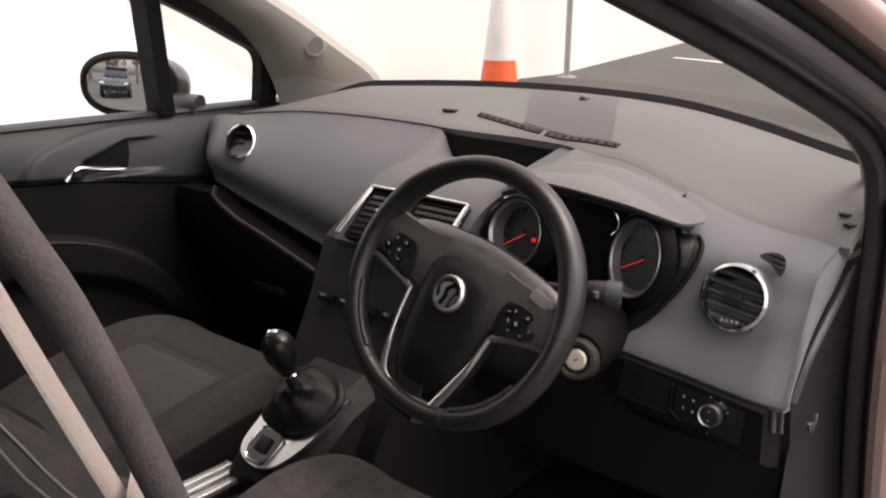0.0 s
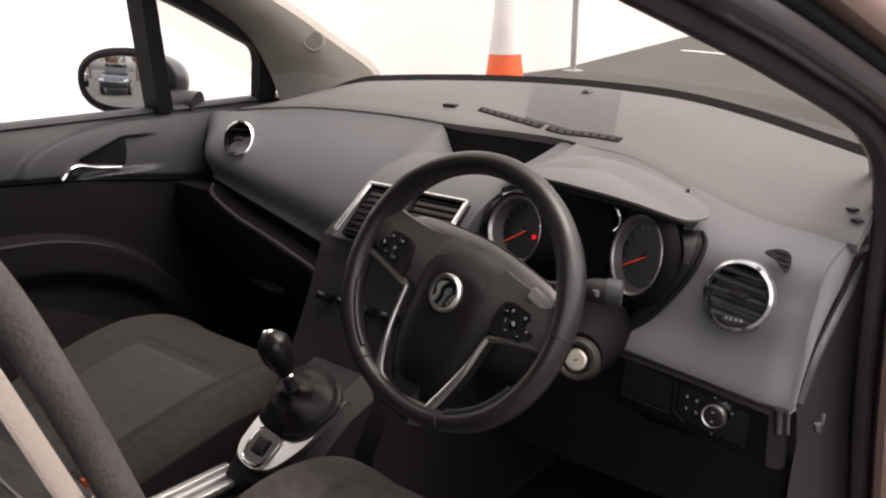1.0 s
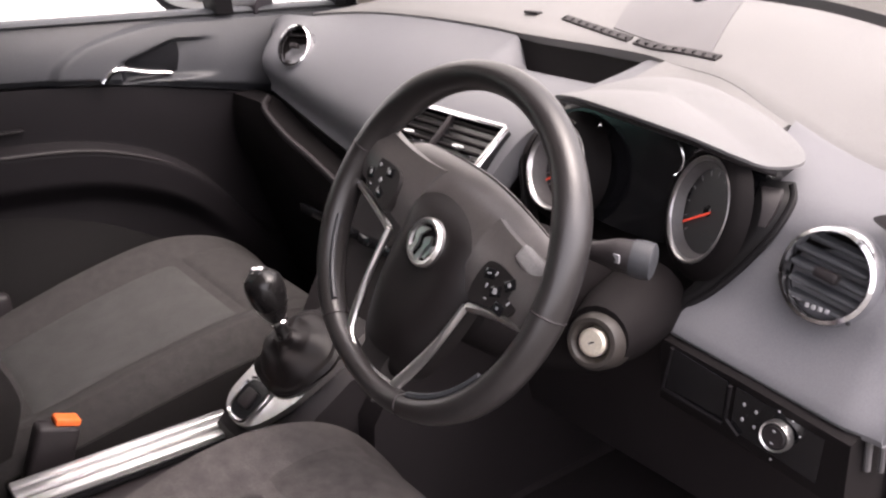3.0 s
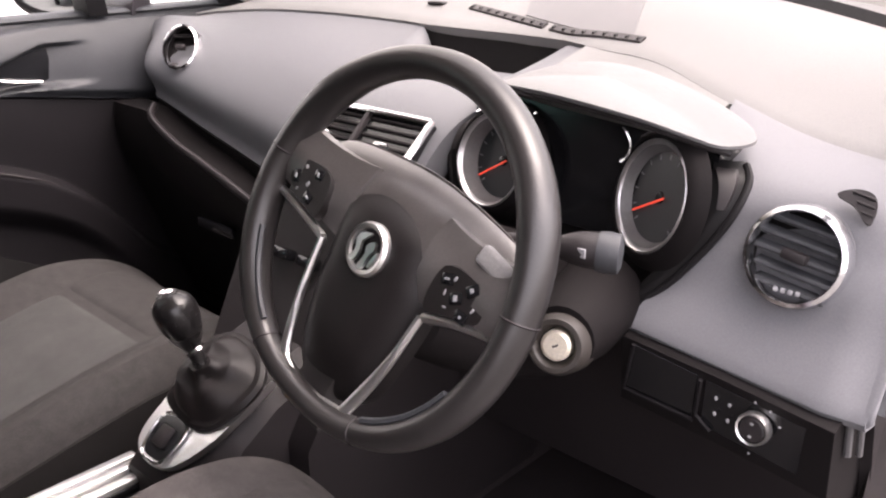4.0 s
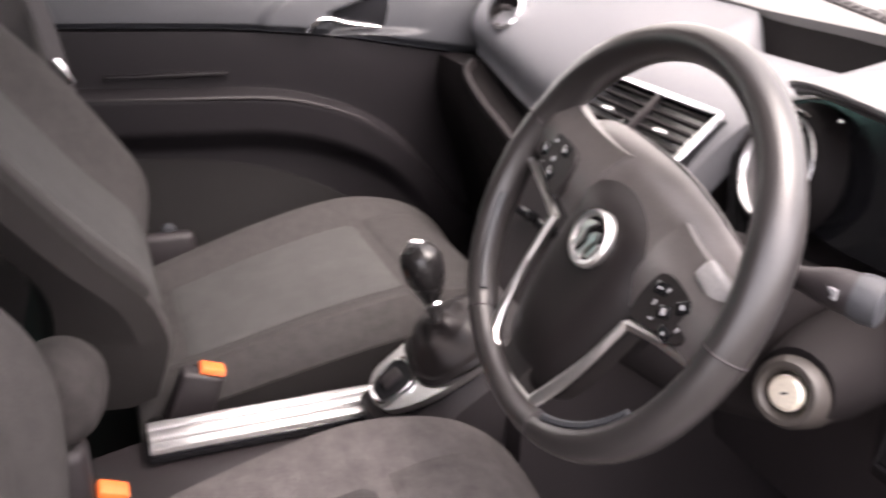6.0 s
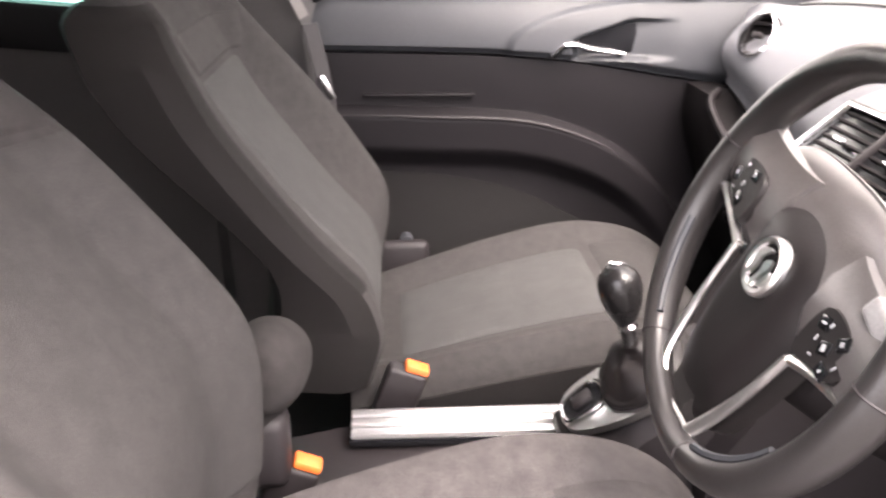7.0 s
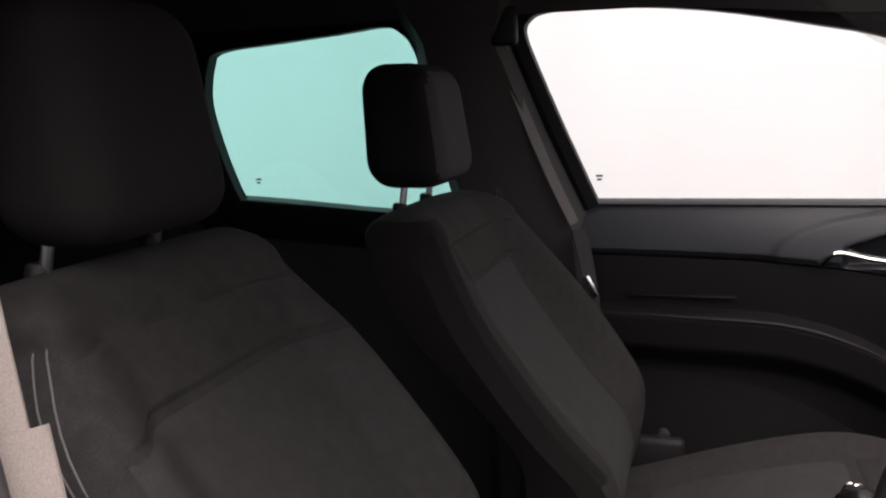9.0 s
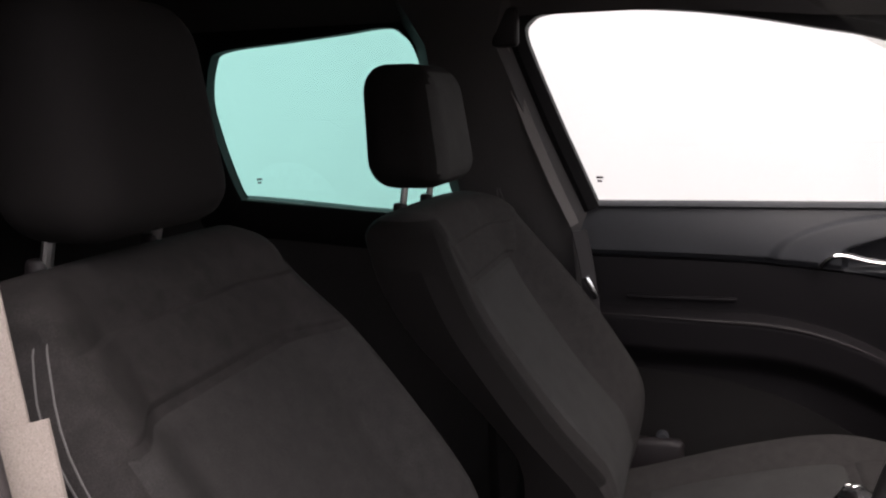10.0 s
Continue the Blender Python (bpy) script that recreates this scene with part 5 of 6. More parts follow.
def dome(outline, h, n=7, base=0.0, flat=0.55, fall=0.0):
    """A cushion-shaped pad over a closed outline, falling away towards the top."""
    bm = B()
    cx = sum(p[0] for p in outline) / len(outline)
    cyy = sum(p[1] for p in outline) / len(outline)
    rings = [[wp(u, v, base - 0.012) for u, v in outline]]
    for k in range(n):
        t = k / (n - 1)
        s = 1 - (1 - flat) * t ** 1.3 if k < n - 1 else flat * 0.9
        rings.append([wp(lerp(cx, u, s), lerp(cyy, v, s), base + h * math.sin(0.5 * math.pi * min(1, t * 1.15)) - fall * sstep(0.018, 0.085, lerp(cyy, v, s))) for u, v in outline])
    loft(bm, rings)
    return bm


PAD = smooth_pts([(0.0, 0.058), (0.034, 0.048), (0.057, 0.028), (0.068, 0.004), (0.073, -0.020), (0.067, -0.075), (0.050, -0.122), (0.0, -0.140),
                   (-0.036, -0.130), (-0.057, -0.078), (-0.064, -0.020), (-0.068, 0.016), (-0.064, 0.038), (-0.036, 0.056)])
part("airbag_pad", dome(PAD, 0.022, n=14, base=-0.022, flat=0.30, fall=0.018), M_PAD, wheel, "black airbag pad", local=True)
# side spokes
for sx in (-1, 1):
    bm = B()
    sec = []
    for k in range(9):
        t = k / 8
        u = lerp(0.050, R - 0.006, t)
        top, bot = lerp(0.060, 0.042, t) + 0.02 * t * t, lerp(-0.015, 0.004, t)
        w = lerp(-0.014, -0.003, t ** 0.8)
        sec.append([wp(sx * u, v, ww) for v, ww in ((bot, w - 0.014), (bot, w), (lerp(bot, top, 0.3), w + 0.006), (lerp(bot, top, 0.7), w + 0.006), (top, w - 0.004), (top, w - 0.018))])
    loft(bm, sec)
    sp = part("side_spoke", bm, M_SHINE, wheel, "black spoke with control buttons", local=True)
    bm = B()
    out = smooth_pts([(0.080, 0.030), (0.116, 0.034), (0.136, 0.022), (0.132, 0.004), (0.108, -0.004), (0.078, -0.010)], 28)
    loft(bm, [[wp(sx * u, v, -0.007) for u, v in out], [wp(sx * lerp(0.108, u, 0.95), lerp(0.015, v, 0.95), 0.0) for u, v in out]])
    part("button_pod", bm, M_PAD, sp, "black button pod", local=True)
    marks = ((0.090, 0.022, 0.005, 0.0016, 20), (0.098, 0.026, 0.0022, 0.004, -10), (0.117, 0.026, 0.0035, 0.0035, 45), (0.126, 0.013, 0.0045, 0.0018, 70),
             (0.118, 0.003, 0.0022, 0.0022, 0), (0.100, 0.002, 0.0040, 0.0015, 15), (0.106, 0.013, 0.0040, 0.0050, 30), (0.094, 0.012, 0.0018, 0.0045, 5))
    for n_mark, (bu, bv, bw, bh, ang) in enumerate(marks if sx > 0 else marks[1:7]):
        if n_mark % 2 == 0:
            bm = B()
            rbox(bm, wp(sx * bu, bv, -0.0004), (0.013, 0.010, 0.003), 0.0014, 2, W.to_3x3() @ Euler((0, 0, radians(sx * ang))).to_matrix())
            part("button", bm, M_GLOSS, sp, local=True)
        bm = B()
        rbox(bm, wp(sx * bu, bv, 0.0012), (bw, bh, 0.0012), 0.0004, 1, W.to_3x3() @ Euler((0, 0, radians(sx * ang))).to_matrix())
        part("button_mark", bm, M_MARK, sp, "pale button marking", local=True)
    # silver trim: along the spoke foot, then down round the pad
    bm = B()
    line = [(0.150, 0.004, -0.008), (0.112, -0.006, -0.007), (0.080, -0.019, -0.007)] if sx > 0 else [(0.158, -0.008, -0.008), (0.112, -0.013, -0.007), (0.066, -0.021, -0.007)]
    tube(bm, [wp(sx * u, v, w) for u, v, w in spline(line, 12)], 0.0042, 8, 0.004)
    part("spoke_trim", bm, M_SATIN, wheel, "silver spoke trim", local=True)
    bm = B()
    if sx > 0:
        line = [(0.079, -0.020, -0.006), (0.071, -0.065, -0.007), (0.060, -0.102, -0.008), (0.050, -0.134, -0.006)]
    else:
        line = [(0.065, -0.020, -0.006), (0.061, -0.072, -0.007), (0.048, -0.122, -0.006), (0.030, -0.138, -0.004), (-0.004, -0.143, -0.004), (-0.046, -0.136, -0.006)]
    pts = [wp(sx * u, v, w) for u, v, w in spline(line, 28)]
    tube(bm, pts, [0.0036 + 0.0030 * sstep(0.1, 0.8, i / 27) for i in range(28)], 10, 0.004)
    part("lower_spoke_trim", bm, M_SATIN, wheel, "silver lower spoke trim", local=True)
bm = B()
loft(bm, [[wp(u, v, w) for u, w in ((-0.030 - x, -0.03), (-0.026 - x, -0.010), (0.026 + x, -0.010), (0.030 + x, -0.03))] for v, x in ((-0.10, 0.0), (-0.13, -0.006), (-0.165, 0.004))])
part("lower_spoke", bm, M_LEATHER, wheel, "black lower spoke", local=True)
COVER = smooth_pts([(0.0, 0.080), (0.070, 0.074), (0.122, 0.062), (0.152, 0.036), (0.146, 0.016), (0.10, 0.000), (0.05, -0.03), (0.0, -0.04),
                     (-0.05, -0.03), (-0.10, 0.000), (-0.146, 0.016), (-0.152, 0.036), (-0.122, 0.062), (-0.070, 0.074)], 80)
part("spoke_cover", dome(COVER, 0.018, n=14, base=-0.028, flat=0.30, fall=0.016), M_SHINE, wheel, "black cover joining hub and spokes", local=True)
# a pale block added where the right spoke only reflects light
for sx in (1,):
    bm = B()
    rbox(bm, wp(sx * 0.121, 0.051, -0.0065), (0.036, 0.017, 0.010), 0.004, 3, W.to_3x3() @ Euler((0, radians(sx * 6), radians(-sx * 12))).to_matrix())
    part("spoke_glint", bm, M_GLINT, wheel, "pale grey block standing for the glint on the spoke", local=True)
# round badge: ring and a plain winged shape
bm = B()
revolve(bm, [(0.0, 0.0030), (0.020, 0.0030), (0.021, 0.0)], W, 32)
bd = part("badge", bm, M_SHROUD, wheel, "round dark badge", local=True)
bm = B()
revolve(bm, [(0.0180, 0.0030), (0.0190, 0.0058), (0.0222, 0.0064), (0.0243, 0.0035), (0.0243, -0.002), (0.0180, 0.0030)], W, 40)
part("badge_ring", bm, M_SATIN, bd, "chrome badge ring", local=True)
bm = B()
prism(bm, smooth_pts([(-0.012, -0.014), (-0.009, -0.004), (-0.013, 0.005), (-0.008, 0.012), (0.002, 0.015), (-0.002, 0.009), (-0.005, 0.004), (-0.003, -0.004), (-0.006, -0.014)], 48), lambda u, v, w: wp(u, v, 0.0036 + w + 0.0016 * math.cos(u * 90)), 0.003)
prism(bm, smooth_pts([(0.000, -0.016), (0.003, -0.004), (0.001, 0.004), (0.008, 0.010), (0.011, 0.004), (0.008, -0.003), (0.006, -0.016)], 36), lambda u, v, w: wp(u, v, 0.0036 + w), 0.003)
prism(bm, smooth_pts([(0.011, -0.012), (0.012, -0.004), (0.015, 0.004), (0.017, 0.000), (0.0145, -0.009)], 24), lambda u, v, w: wp(u, v, 0.0036 + w), 0.003)
part("badge_figure", bm, M_SATIN, bd, "plain chrome badge figure", local=True)

# ---- seats ----


def seat(cx, deep, yb_pts, ztop, dy_cush, dz_cush, post_y, head_y, head_z, name_label):
    """A front seat; yb_pts gives the bolster's line (height, y), ztop the height of the shoulder."""
    s = thing("front_seat", name_label, "car seat", (cx, yb_pts[0][1], 0.36), group="front seats")
    k = ztop - 1.11
    wd_pts = [(0.58, 0.205), (0.70, 0.224), (0.85, 0.232), (0.98 + k, 0.222), (1.06 + k, 0.200), (1.10 + k, 0.180)]
    base_y = yb_pts[2][1]

    def front(u, z):
        """Front of the backrest at u in -1..1 and height z."""
        w = curve(wd_pts, z) * (1.06 if cx < 0 < u else 1.0)
        a = abs(u)
        y = curve(yb_pts, z)
        if cx < 0:
            y -= curve([(0.66, 0.0), (0.72, 0.025), (0.77, 0.055), (0.84, 0.068), (0.93, 0.068), (1.0, 0.050), (1.07, 0.028)], z) * sstep(-0.86, -0.46, u)
            return Vector((cx + u * w, y - 0.008 * (1 - sstep(0.50, 0.84, a)) - 0.040 * sstep(0.88, 1.0, a) ** 1.8, z))
        y -= 0.036 * (1 - sstep(0.50, 0.84, a)) * (1 - 0.45 * sstep(0.98 + k, 1.08 + k, z))
        y -= 0.040 * sstep(0.88, 1.0, a) ** 1.8
        return Vector((cx + u * w, y, z))

    def ring_at(z):
        th = curve([(0.58, 0.17), (0.90, 0.165), (1.0 + k, 0.145), (1.08 + k, 0.115)], z) + deep * sstep(0.75, 1.0, z)
        f = [front(-1 + 2 * i / 28, z) for i in range(29)]
        mid, w = curve(yb_pts, z), curve(wd_pts, z)
        return f + [Vector((cx + u * w, mid - th + 0.03 * abs(u) ** 4, z)) for u in [1 - 2 * i / 14 for i in range(15)]]

    bm = B()
    zc = ztop - 0.042
    rings = [ring_at(lerp(0.58, zc, i / 32)) for i in range(33)]
    last = rings[-1]
    mx = Vector((cx, sum(p.y for p in last) / len(last), zc))
    for i in range(1, 8):
        a = 0.5 * math.pi * i / 7.2
        sx, sy = 1 - 0.22 * (1 - math.cos(a)) ** 1.2, max(0.03, math.cos(a))
        rings.append([Vector((mx.x + (p.x - mx.x) * sx, mx.y + (p.y - mx.y) * sy - 0.012 * math.sin(a), zc + 0.042 * math.sin(a))) for p in last])
    loft(bm, rings)
    # passenger back gets the paler tone, light put into the cloth
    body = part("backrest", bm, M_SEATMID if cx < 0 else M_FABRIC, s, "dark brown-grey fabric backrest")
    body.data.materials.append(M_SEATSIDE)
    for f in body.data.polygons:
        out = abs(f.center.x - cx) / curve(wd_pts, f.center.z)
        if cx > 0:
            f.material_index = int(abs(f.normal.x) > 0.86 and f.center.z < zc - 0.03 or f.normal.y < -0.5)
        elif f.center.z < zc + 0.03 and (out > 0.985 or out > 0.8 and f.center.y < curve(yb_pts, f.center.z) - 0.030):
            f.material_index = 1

    def patch(parent, fn, u0, u1, z0, z1, material, name, label, nu=44, nv=60, puff=0.0055):
        bm = B()

        def g(a, b):
            u, z = lerp(u0(b), u1(b), a), lerp(z0, z1, b)
            p = fn(u, z)
            e = 0.01
            du = fn(u + e, z) - fn(u - e, z)
            dz = fn(u, z + e) - fn(u, z - e)
            nrm = du.cross(dz).normalized()
            if nrm.dot(Vector((0, 0.6, 0.8))) < 0:
                nrm = -nrm
            edge = min(sstep(0, 0.04, a), sstep(0, 0.04, 1 - a), sstep(0, 0.025, b * (z1 - z0) / 0.33), sstep(0, 0.025, (1 - b) * (z1 - z0) / 0.33))
            return p + nrm * (puff * edge - 0.0016)
        rings = [[g(i / nu, j / nv) for i in range(nu + 1)] for j in range(nv + 1)]
        loft(bm, rings, closed=False)
        return part(name, bm, material, parent, label)

    # same insert cloth: darker copy for the driver, lit copy for the passenger
    patch(body, front, lambda b: -0.90 if cx > 0 else lerp(-0.42, -0.54, b), lambda b: lerp(0.84, 0.90, b) if cx > 0 else lerp(0.56, 0.60, b), 0.66, (0.9985 if cx < 0 else 1.0035) + 0.8 * k, M_SEATMID if cx > 0 else M_INSERT, "back_insert", "lighter grey ribbed fabric insert")
    patch(body, front, lambda b: -0.90 if cx > 0 else lerp(-0.60, -0.78, b), lambda b: lerp(0.89, 0.88, b) if cx > 0 else lerp(0.60, 0.78, b), (1.0005 if cx < 0 else 1.0055) + 0.8 * k, 1.064 + k, M_SEATMID if cx < 0 else M_FABRIC, "shoulder_panel", "fabric shoulder panel")
    for sx in ((-1, 1) if cx > 0 else (-1,)):
        for off in (0.0, 0.018):
            bm = B()
            tube(bm, [front(sx * (curve([(0.70, 0.985), (0.95, 0.996), (0.985, 0.996), (1.03, 0.986), (1.09, 0.944), (1.10, 0.93)], z) - off), z) + Vector((sx * 0.001, 0.0012, 0)) for z in [0.74 + 0.36 * j / 24 for j in range(25)]], 0.0008, 5)
            part("seam", bm, M_STITCH if sx * cx > 0 else M_FABRIC, body, "pale twin stitching" if sx * cx > 0 else "")
    # cushion
    zt = [(-0.34, 0.585), (-0.26, 0.605), (-0.10, 0.650), (0.03, 0.675), (0.12, 0.668), (0.18, 0.645), (0.22, 0.605), (0.245, 0.54), (0.25, 0.47)]
    ww = [(-0.34, 0.19), (-0.2, 0.215), (0.0, 0.232), (0.14, 0.230), (0.21, 0.205), (0.25, 0.165)]

    def top(u, y):
        a = abs(u)
        z = curve(zt, y) + dz_cush
        z -= 0.026 * (1 - sstep(0.50, 0.82, a)) * (1 - 0.6 * sstep(0.02, 0.16, y))
        z -= 0.05 * sstep(0.86, 1.0, a) ** 1.6
        return Vector((cx + u * curve(ww, y), y + dy_cush, z))

    bm = B()
    rings = []
    for k in range(36):
        y = lerp(-0.34, 0.25, 1 - (1 - k / 35) ** 1.4)
        f = [top(-1 + 2 * i / 28, y) for i in range(29)]
        w = curve(ww, y)
        lo = min(0.46 + dz_cush, f[0].z - 0.01)
        rings.append(f + [Vector((cx + w, y + dy_cush, lo)), Vector((cx + w * 0.9, y + dy_cush, lo - 0.03)), Vector((cx - w * 0.9, y + dy_cush, lo - 0.03)), Vector((cx - w, y + dy_cush, lo))])
    rings.append([p.lerp(Vector((cx, p.y, 0.45 + dz_cush)), 0.35) + Vector((0, 0.006, 0)) for p in rings[-1]])
    loft(bm, rings)
    cush = part("seat_cushion", bm, M_SEATMID if cx < 0 else M_CUSHIONLIT, s, "brown-grey fabric seat cushion")
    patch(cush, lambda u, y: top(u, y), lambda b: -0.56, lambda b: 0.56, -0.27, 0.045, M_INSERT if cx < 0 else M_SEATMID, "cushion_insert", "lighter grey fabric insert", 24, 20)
    patch(cush, lambda u, y: top(u, y), lambda b: lerp(-0.58, -0.66, b), lambda b: lerp(0.58, 0.66, b), 0.055, 0.185, M_SEATMID if cx < 0 else M_CUSHIONLIT, "thigh_panel", "fabric thigh panel", 24, 14)
    # dark sides; the passenger's starts higher to paint in the shadow band
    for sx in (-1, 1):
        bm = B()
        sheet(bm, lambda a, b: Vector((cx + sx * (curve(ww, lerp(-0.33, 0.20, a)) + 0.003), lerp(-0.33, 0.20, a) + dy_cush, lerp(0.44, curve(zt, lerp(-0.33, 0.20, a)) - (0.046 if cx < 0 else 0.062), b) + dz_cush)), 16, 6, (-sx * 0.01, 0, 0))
        part("cushion_side", bm, M_SEATSIDE, cush, "dark fabric side of the cushion, its shade put into the colour")
    # base
    bm = B()
    rbox(bm, (cx, -0.06 + dy_cush, 0.415 + dz_cush / 2), (0.40, 0.44, 0.11), 0.02)
    part("seat_base", bm, M_DARK, s, "black plastic seat base")
    # recliner pivot on the door side
    sx = 1 if cx > 0 else -1
    bm = B()
    rbox(bm, (cx + sx * 0.222, base_y + 0.015, 0.585), (0.03, 0.11, 0.10), 0.012, 3)
    rec = part("recliner_cover", bm, M_DARK, s, "black recliner cover")
    bm = B()
    tube(bm, [(cx + sx * 0.225, base_y + 0.03, 0.630), (cx + sx * 0.245, base_y + 0.03, 0.632)], 0.012, 12)
    part("recliner_knob", bm, M_DOORTOP, rec)
    # headrest on two posts
    hy, hz = head_y, head_z
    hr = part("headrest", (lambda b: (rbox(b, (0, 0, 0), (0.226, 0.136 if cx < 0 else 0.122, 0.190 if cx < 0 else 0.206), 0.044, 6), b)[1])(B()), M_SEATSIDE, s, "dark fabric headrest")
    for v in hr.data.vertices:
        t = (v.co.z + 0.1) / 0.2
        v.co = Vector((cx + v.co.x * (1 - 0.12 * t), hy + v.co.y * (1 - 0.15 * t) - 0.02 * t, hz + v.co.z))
    # passenger headrest: forward faces coloured paler to show the light on them
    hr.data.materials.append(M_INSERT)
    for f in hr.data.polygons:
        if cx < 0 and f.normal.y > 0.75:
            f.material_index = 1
    post_x = 0.070 if cx < 0 else 0.0775
    for sx in (-1, 1):
        bm = B()
        tube(bm, [(cx + sx * post_x, post_y, ztop - 0.03), (cx + sx * post_x, lerp(post_y, hy, 0.6), hz - 0.07)], 0.0055, 10)
        part("headrest_post", bm, M_SATIN, s, "chrome headrest post")
        bm = B()
        revolve(bm, [(0, 0.006), (0.009, 0.006), (0.011, 0.003), (0.012, -0.012)], Matrix.Translation((cx + sx * post_x, post_y, ztop - 0.003)), 16)
        part("post_sleeve", bm, M_DARK, s, "black post sleeve")
    return s


seat(-0.355, 0.055, [(0.58, -0.31), (0.64, -0.293), (0.715, -0.282), (0.76, -0.290), (0.82, -0.326), (0.90, -0.382), (1.0, -0.464), (1.06, -0.512), (1.12, -0.550)],
     1.097, 0.0, 0.0, -0.645, -0.624, 1.218, "dark grey fabric front passenger seat with a chrome-posted headrest")
seat(0.335, 0.0, [(0.58, -0.434), (0.65, -0.419), (0.76, -0.411), (0.81, -0.417), (0.85, -0.434), (0.94, -0.499), (1.01, -0.554), (1.06, -0.601), (1.12, -0.654)],
     1.128, -0.185, 0.012, -0.722, -0.690, 1.247, "dark brown-grey fabric driver's seat with twin stitching and an armrest")

# driver's folding armrest
arm = thing("armrest", "dark fabric folding armrest beside the driver's seat", "armrest", (0.055, -0.43, 0.70))
bm = B()
m = Matrix.Translation((0.058, -0.415, 0.735)) @ Matrix.Rotation(radians(90), 4, "Y") @ Matrix.Rotation(radians(6), 4, "X")
revolve(bm, [(0.0, -0.050), (0.026, -0.049), (0.037, -0.043), (0.0425, -0.032), (0.0455, -0.012), (0.0455, 0.014), (0.042, 0.034), (0.035, 0.044), (0.024, 0.049), (0.0, 0.050)], m, 32)
part("pad", bm, M_FABRIC, arm, "rounded barrel end of the armrest")
bm = B()
tube(bm, spline([(0.062, -0.440, 0.600), (0.062, -0.432, 0.66), (0.060, -0.424, 0.72)], 8), 0.034, 16, 0.030)
part("stem", bm, M_SEATSIDE, arm, "darker fabric stem")
bm = B()
rbox(bm, (0.070, -0.43, 0.640), (0.05, 0.07, 0.09), 0.015, 3)
part("bracket", bm, M_DARK, arm, "black pivot bracket")


# ---- belts and buckles ----
def webbing(name, pts, w, nrm, material, parent, label=""):
    bm = B()
    nrm = Vector(nrm).normalized()
    rings = []
    P = spline(pts, 24)
    for i, p in enumerate(P):
        t = (P[min(i + 1, 23)] - P[max(i - 1, 0)]).normalized()
        s = t.cross(nrm).normalized() * (w / 2)
        n = nrm * 0.0008
        rings.append([p - s - n, p - s * 0.9 + n, p + s * 0.9 + n, p + s - n])
    loft(bm, rings)
    return part(name, bm, material, parent, label)


bl = thing("seat_belt", "beige-grey seat belt hanging on the middle pillar", "seat belt", (-0.63, -0.45, 1.0), group="front seat belts")
webbing("webbing", [(-0.600, -0.551, 1.385), (-0.612, -0.528, 1.28), (-0.628, -0.468, 1.125), (-0.640, -0.421, 1.02)], 0.022, (0.75, 0.65, 0), M_BELTDK, bl)
webbing("lower_webbing", [(-0.638, -0.412, 1.01), (-0.625, -0.395, 0.94), (-0.60, -0.38, 0.85), (-0.60, -0.37, 0.70)], 0.034, (0.75, 0.65, 0), M_DARK, bl, "dark lower webbing")
bm = B()
rbox(bm, (-0.594, -0.540, 1.385), (0.02, 0.05, 0.07), 0.008, 3)
part("upper_anchor", bm, M_DARK, bl)
bm = B()
rbox(bm, (-0.602, -0.384, 0.908), (0.008, 0.012, 0.045), 0.002, 2, Euler((radians(28), 0, 0)).to_matrix())
part("latch_tongue", bm, M_CHROME, bl, "bright steel latch tongue")
br = thing("seat_belt", "beige seat belt hanging beside the driver's seat", "seat belt", (0.57, -0.59, 0.9), group="front seat belts")
webbing("webbing", [(0.538, -0.698, 1.34), (0.552, -0.665, 1.25), (0.571, -0.633, 1.15), (0.590, -0.600, 1.05), (0.609, -0.567, 0.95), (0.632, -0.54, 0.78), (0.640, -0.53, 0.45)], 0.026, (0.6, 0.8, 0.0), M_BELT, br)
bm = B()
rbox(bm, (0.538, -0.703, 1.36), (0.03, 0.04, 0.07), 0.008, 3)
part("upper_anchor", bm, M_DARK, br)
webbing("belt_guide", [(0.590, -0.594, 1.062), (0.600, -0.575, 1.0), (0.608, -0.560, 0.95), (0.614, -0.548, 0.90)], 0.037, (0.6, 0.8, 0.0), M_BELT, br, "beige plastic belt guide")


def buckle(at, tilt, label):
    b = thing("seat_belt_buckle", label, "buckle", (at[0], at[1], 0.5), group="front buckles")
    m = Matrix.Translation(at) @ Euler((radians(tilt), 0, 0)).to_matrix().to_4x4()
    bm = B()
    rbox(bm, m @ Vector((0, 0, -0.045)), (0.030, 0.055, 0.085), 0.007, 3, m.to_3x3())
    part("housing", bm, M_DARK, b)
    bm = B()
    rbox(bm, m @ Vector((0, 0.010, 0.002)), (0.024, 0.032, 0.010), 0.003, 2, m.to_3x3())
    part("release_button", bm, M_ORANGE, b, "orange release button")
    bm = B()
    tube(bm, [m @ Vector((0, 0, -0.08)), m @ Vector((0, -0.01, -0.18))], 0.010, 8, 0.018)
    part("stem", bm, M_DARK, b)


buckle((-0.136, -0.258, 0.620), -20, "black seat belt buckle with an orange button beside the passenger seat")
buckle((0.062, -0.388, 0.612), -22, "black seat belt buckle with an orange button beside the driver's seat")

# ---- centre console ----
con = thing("centre_console", "black centre console with aluminium rails between the seats", "console", (-0.03, -0.2, 0.40))
bm = B()
loft(bm, [[Vector((x, y, z)) for x, z in ((-0.105, 0.42), (-0.105, zt - 0.012), (-0.095, zt), (0.025, zt), (0.035, zt - 0.012), (0.035, 0.42))]
          for y, zt in ((-0.62, 0.50), (-0.345, 0.555), (-0.05, 0.560))])
part("console_body", bm, M_DARK, con)
bm = B()
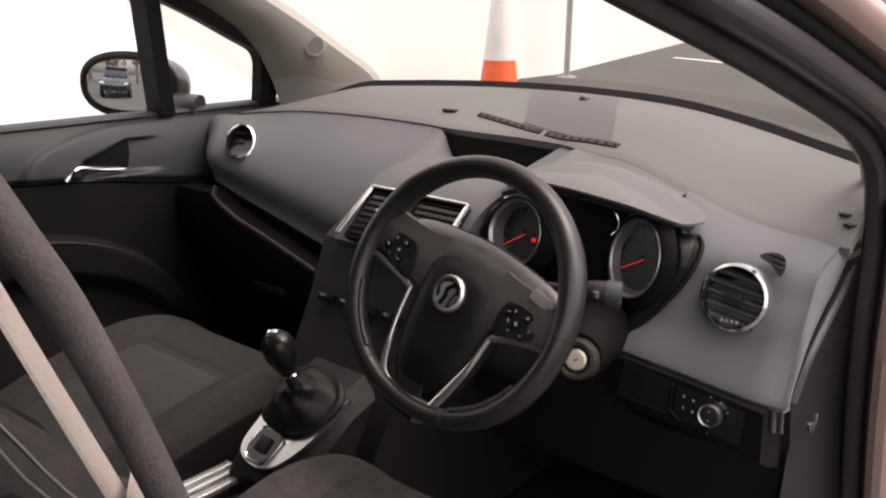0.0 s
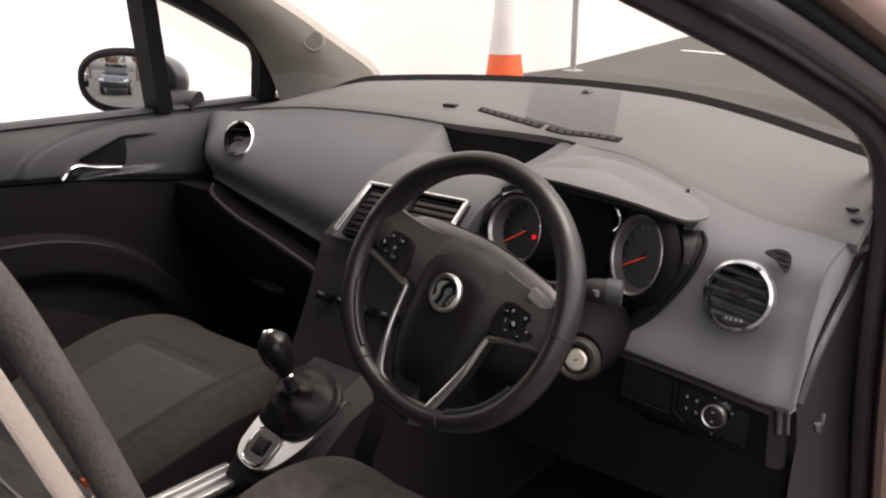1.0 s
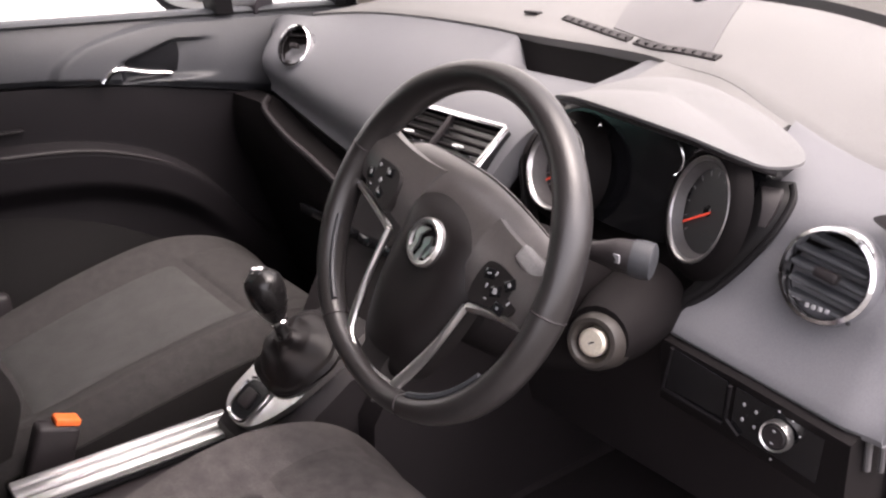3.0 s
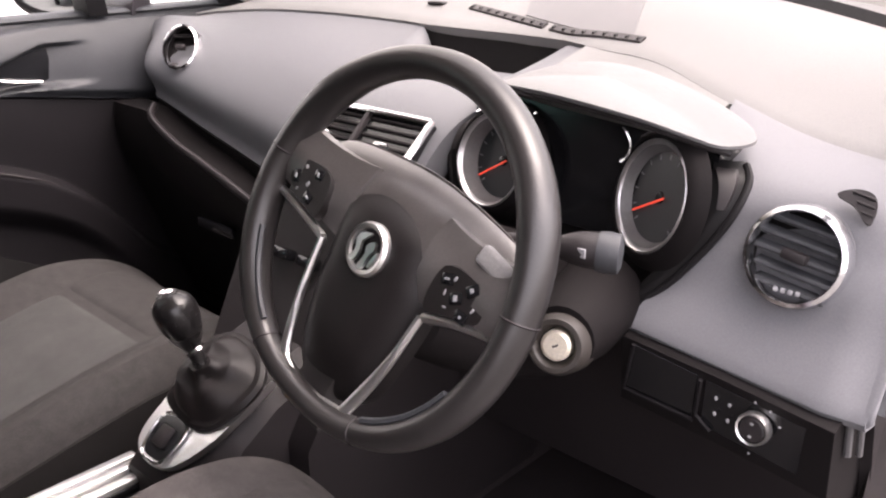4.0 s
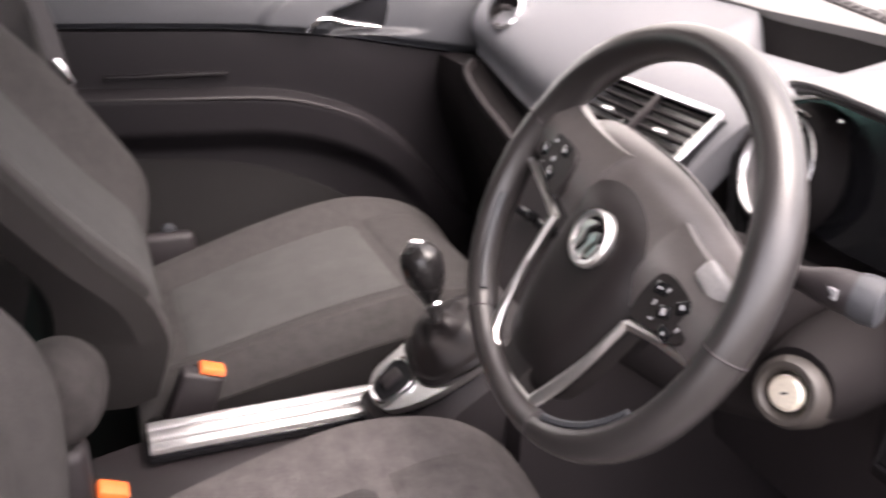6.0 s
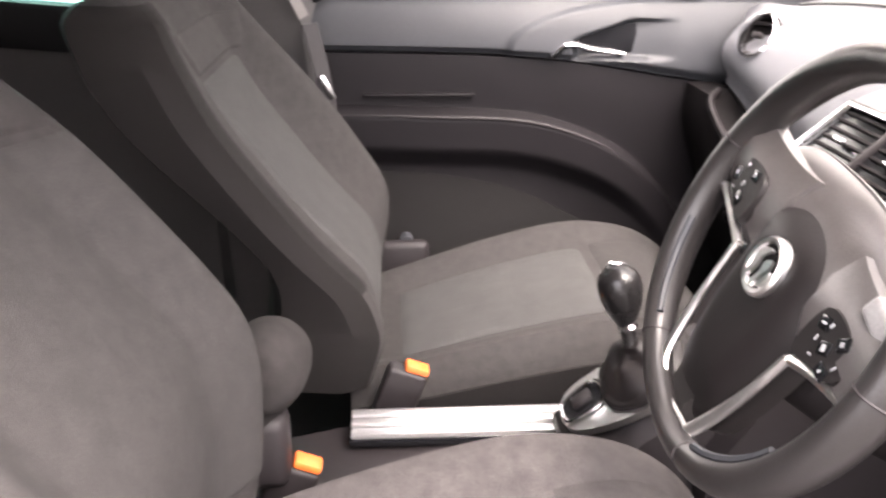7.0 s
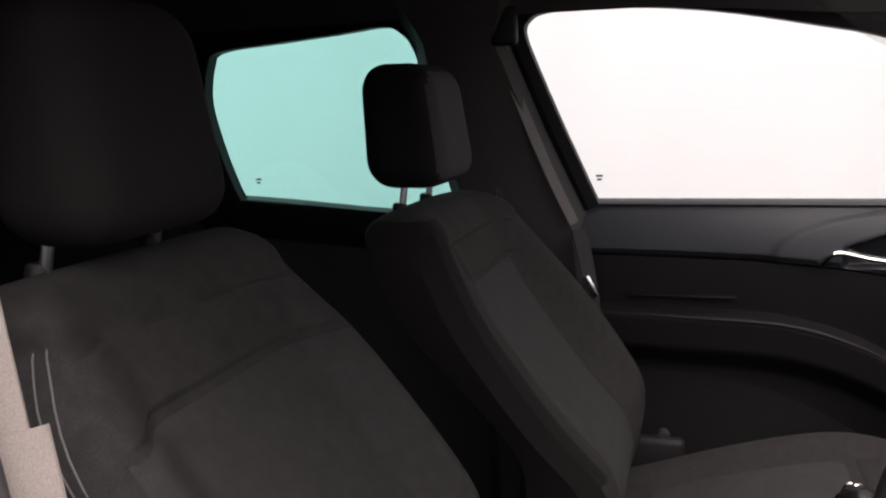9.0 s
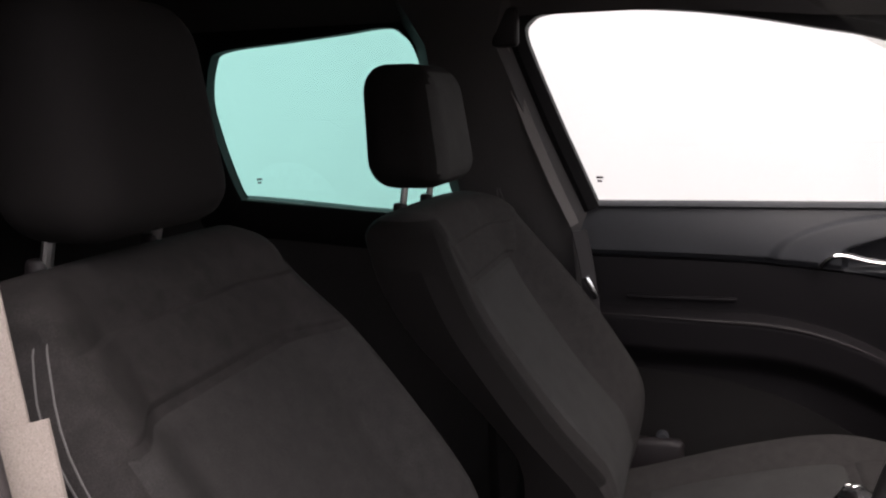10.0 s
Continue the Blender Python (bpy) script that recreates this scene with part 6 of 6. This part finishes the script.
loft(bm, [[Vector((x, y, z)) for x, z in ((-0.085, 0.42), (-0.080, zt - 0.03), (-0.055, zt), (0.055, zt), (0.085, zt - 0.03), (0.09, 0.42))]
          for y, zt in ((-0.075, 0.592), (-0.05, 0.618), (0.0, 0.668), (0.05, 0.70), (0.11, 0.72))])
part("console_front", bm, M_DARK, con, "black rising console front")
for k in range(3):
    bm = B()
    x = -0.0865 + 0.0195 * k
    rbox(bm, (x, -0.194, 0.577 - 0.004 * (k == 2)), (0.0155, 0.282, 0.012), 0.003, 2)
    part("aluminium_rail", bm, M_ALU, con, "bright brushed aluminium rail")
bm = B()
rbox(bm, (-0.067, -0.195, 0.566), (0.060, 0.285, 0.012), 0.003)
part("rail_bed", bm, M_GLOSS, con)

# gear lever surround, gaiter and knob
gear = thing("gear_lever", "black gear lever with gaiter in a silver surround", "gear lever", (0.0, -0.02, 0.63))
gm2 = facing((0.003, -0.005, 0.672), (0, -0.62, 0.785), (0, 0.785, 0.62))


def gp(u, v, w=0.0):
    return gm2 @ Vector((u, v, w))


def flat_line(pts, n):
    return [(p.x, p.y) for p in spline([(u, v, 0.0) for u, v in pts], n)]


# a fork-shaped surround: two tapering arms beside the gaiter, broad at the switch
OUT = (flat_line([(-0.040, 0.026), (-0.047, -0.016), (-0.048, -0.060), (-0.034, -0.081), (-0.006, -0.089), (0.020, -0.086), (0.042, -0.072), (0.066, -0.034), (0.082, 0.017), (0.091, 0.062)], 40)
       + flat_line([(0.0875, 0.061), (0.071, 0.008), (0.052, -0.020), (0.023, -0.028), (-0.010, -0.027), (-0.034, -0.018), (-0.0365, 0.025)], 30))
bm = B()
prism(bm, OUT, lambda u, v, w: gp(u, v, w - 0.004), 0.009)
part("surround", bm, M_SATIN, gear, "satin silver surround")
INN = smooth_pts([(-0.036, -0.016), (0.020, -0.028), (0.052, -0.020), (0.073, 0.010), (0.082, 0.050), (0.055, 0.080), (0.0, 0.088), (-0.032, 0.068), (-0.039, 0.02)], 48)
bm = B()
rings = []
for k in range(13):
    t = k / 12
    s = curve([(0, 1.0), (0.2, 0.99), (0.45, 0.80), (0.7, 0.52), (0.88, 0.30), (1.0, 0.20)], t) * (1 + 0.05 * math.sin(t * 19))
    w = 0.003 + 0.046 * t ** 0.9 + 0.003 * math.sin(t * 13)
    rings.append([gp(0.022 + (u - 0.022) * s + 0.0035 * math.sin(6 * t + 40 * v), 0.028 + (v - 0.028) * s + 0.006 * t, w + 0.004 * math.sin(70 * u + 50 * v + 6 * t) * math.sin(math.pi * t)) for u, v in INN])
loft(bm, rings)
part("gaiter", bm, M_PAD, gear, "black leather gaiter with soft folds")
bm = B()
tube(bm, [gp(u, v, 0.005) for u, v in INN] + [gp(*INN[0], 0.005)], 0.003, 6, cap=False)
part("gaiter_frame", bm, M_DARK, gear, "black frame round the gaiter")
bm = B()
prism(bm, smooth_pts([(-0.022, -0.034), (0.022, -0.034), (0.020, -0.075), (0.0, -0.082), (-0.020, -0.075)], 30), lambda u, v, w: gp(u, v, 0.004 + w), 0.005)
br_sw = part("brake_switch", bm, M_GLOSS, gear, "gloss black parking brake switch")
bm = B()
tube(bm, [gp(u, v, 0.009) for u, v in smooth_pts([(-0.024, -0.032), (0.024, -0.032), (0.022, -0.078), (0.0, -0.085), (-0.022, -0.078)], 30)], 0.0018, 6)
part("switch_rim", bm, M_CHROME, br_sw, "chrome switch rim")
bm = B()
rbox(bm, gp(0, -0.055, 0.012), (0.022, 0.026, 0.008), 0.003, 2, gm2.to_3x3())
part("switch_rocker", bm, M_DARK, br_sw)
# knob
top, foot = Vector((0.003, -0.027, 0.818)), Vector((0.026, -0.008, 0.730))
bm = B()
K = spline([tuple(foot), tuple(foot.lerp(top, 0.35)), tuple(foot.lerp(top, 0.75)), tuple(top)], 12)
tube(bm, K, [0.009, 0.009, 0.0095, 0.0115, 0.0165, 0.0210, 0.0240, 0.0253, 0.0252, 0.0236, 0.0198, 0.012], 18)
kn = part("knob", bm, M_KNOB, gear, "glossy black gear knob")
bm = B()
d = (top - foot).normalized()
revolve(bm, [(0, 0.003), (0.008, 0.003), (0.0125, 0.0), (0.0135, -0.004)], facing(top + d * 0.001, d, (0, 1, 0)), 20)
cap = part("knob_cap", bm, M_KNOB, kn, "black knob cap")
bm = B()
km = facing(top + d * 0.0045, d, (0, 1, 0))
for a0, a1 in ((-60, 70), (120, 250)):
    tube(bm, [km @ Vector((0.0082 * math.cos(radians(t)), 0.0082 * math.sin(radians(t)), -0.0006)) for t in range(a0, a1, 10)], 0.0011, 6)
rbox(bm, km.translation, (0.0016, 0.009, 0.001), 0.0003, 1, km.to_3x3())
rbox(bm, km @ Vector((0.0038, 0, 0)), (0.0014, 0.009, 0.001), 0.0003, 1, km.to_3x3())
part("shift_pattern", bm, M_CHROME, cap, "bright gear pattern")
bm = B()
revolve(bm, [(0.0100, -0.004), (0.0125, 0.0), (0.0100, 0.004)], facing(foot + d * 0.022, d, (0, 1, 0)), 20)
part("knob_collar", bm, M_CHROME, kn, "chrome collar")
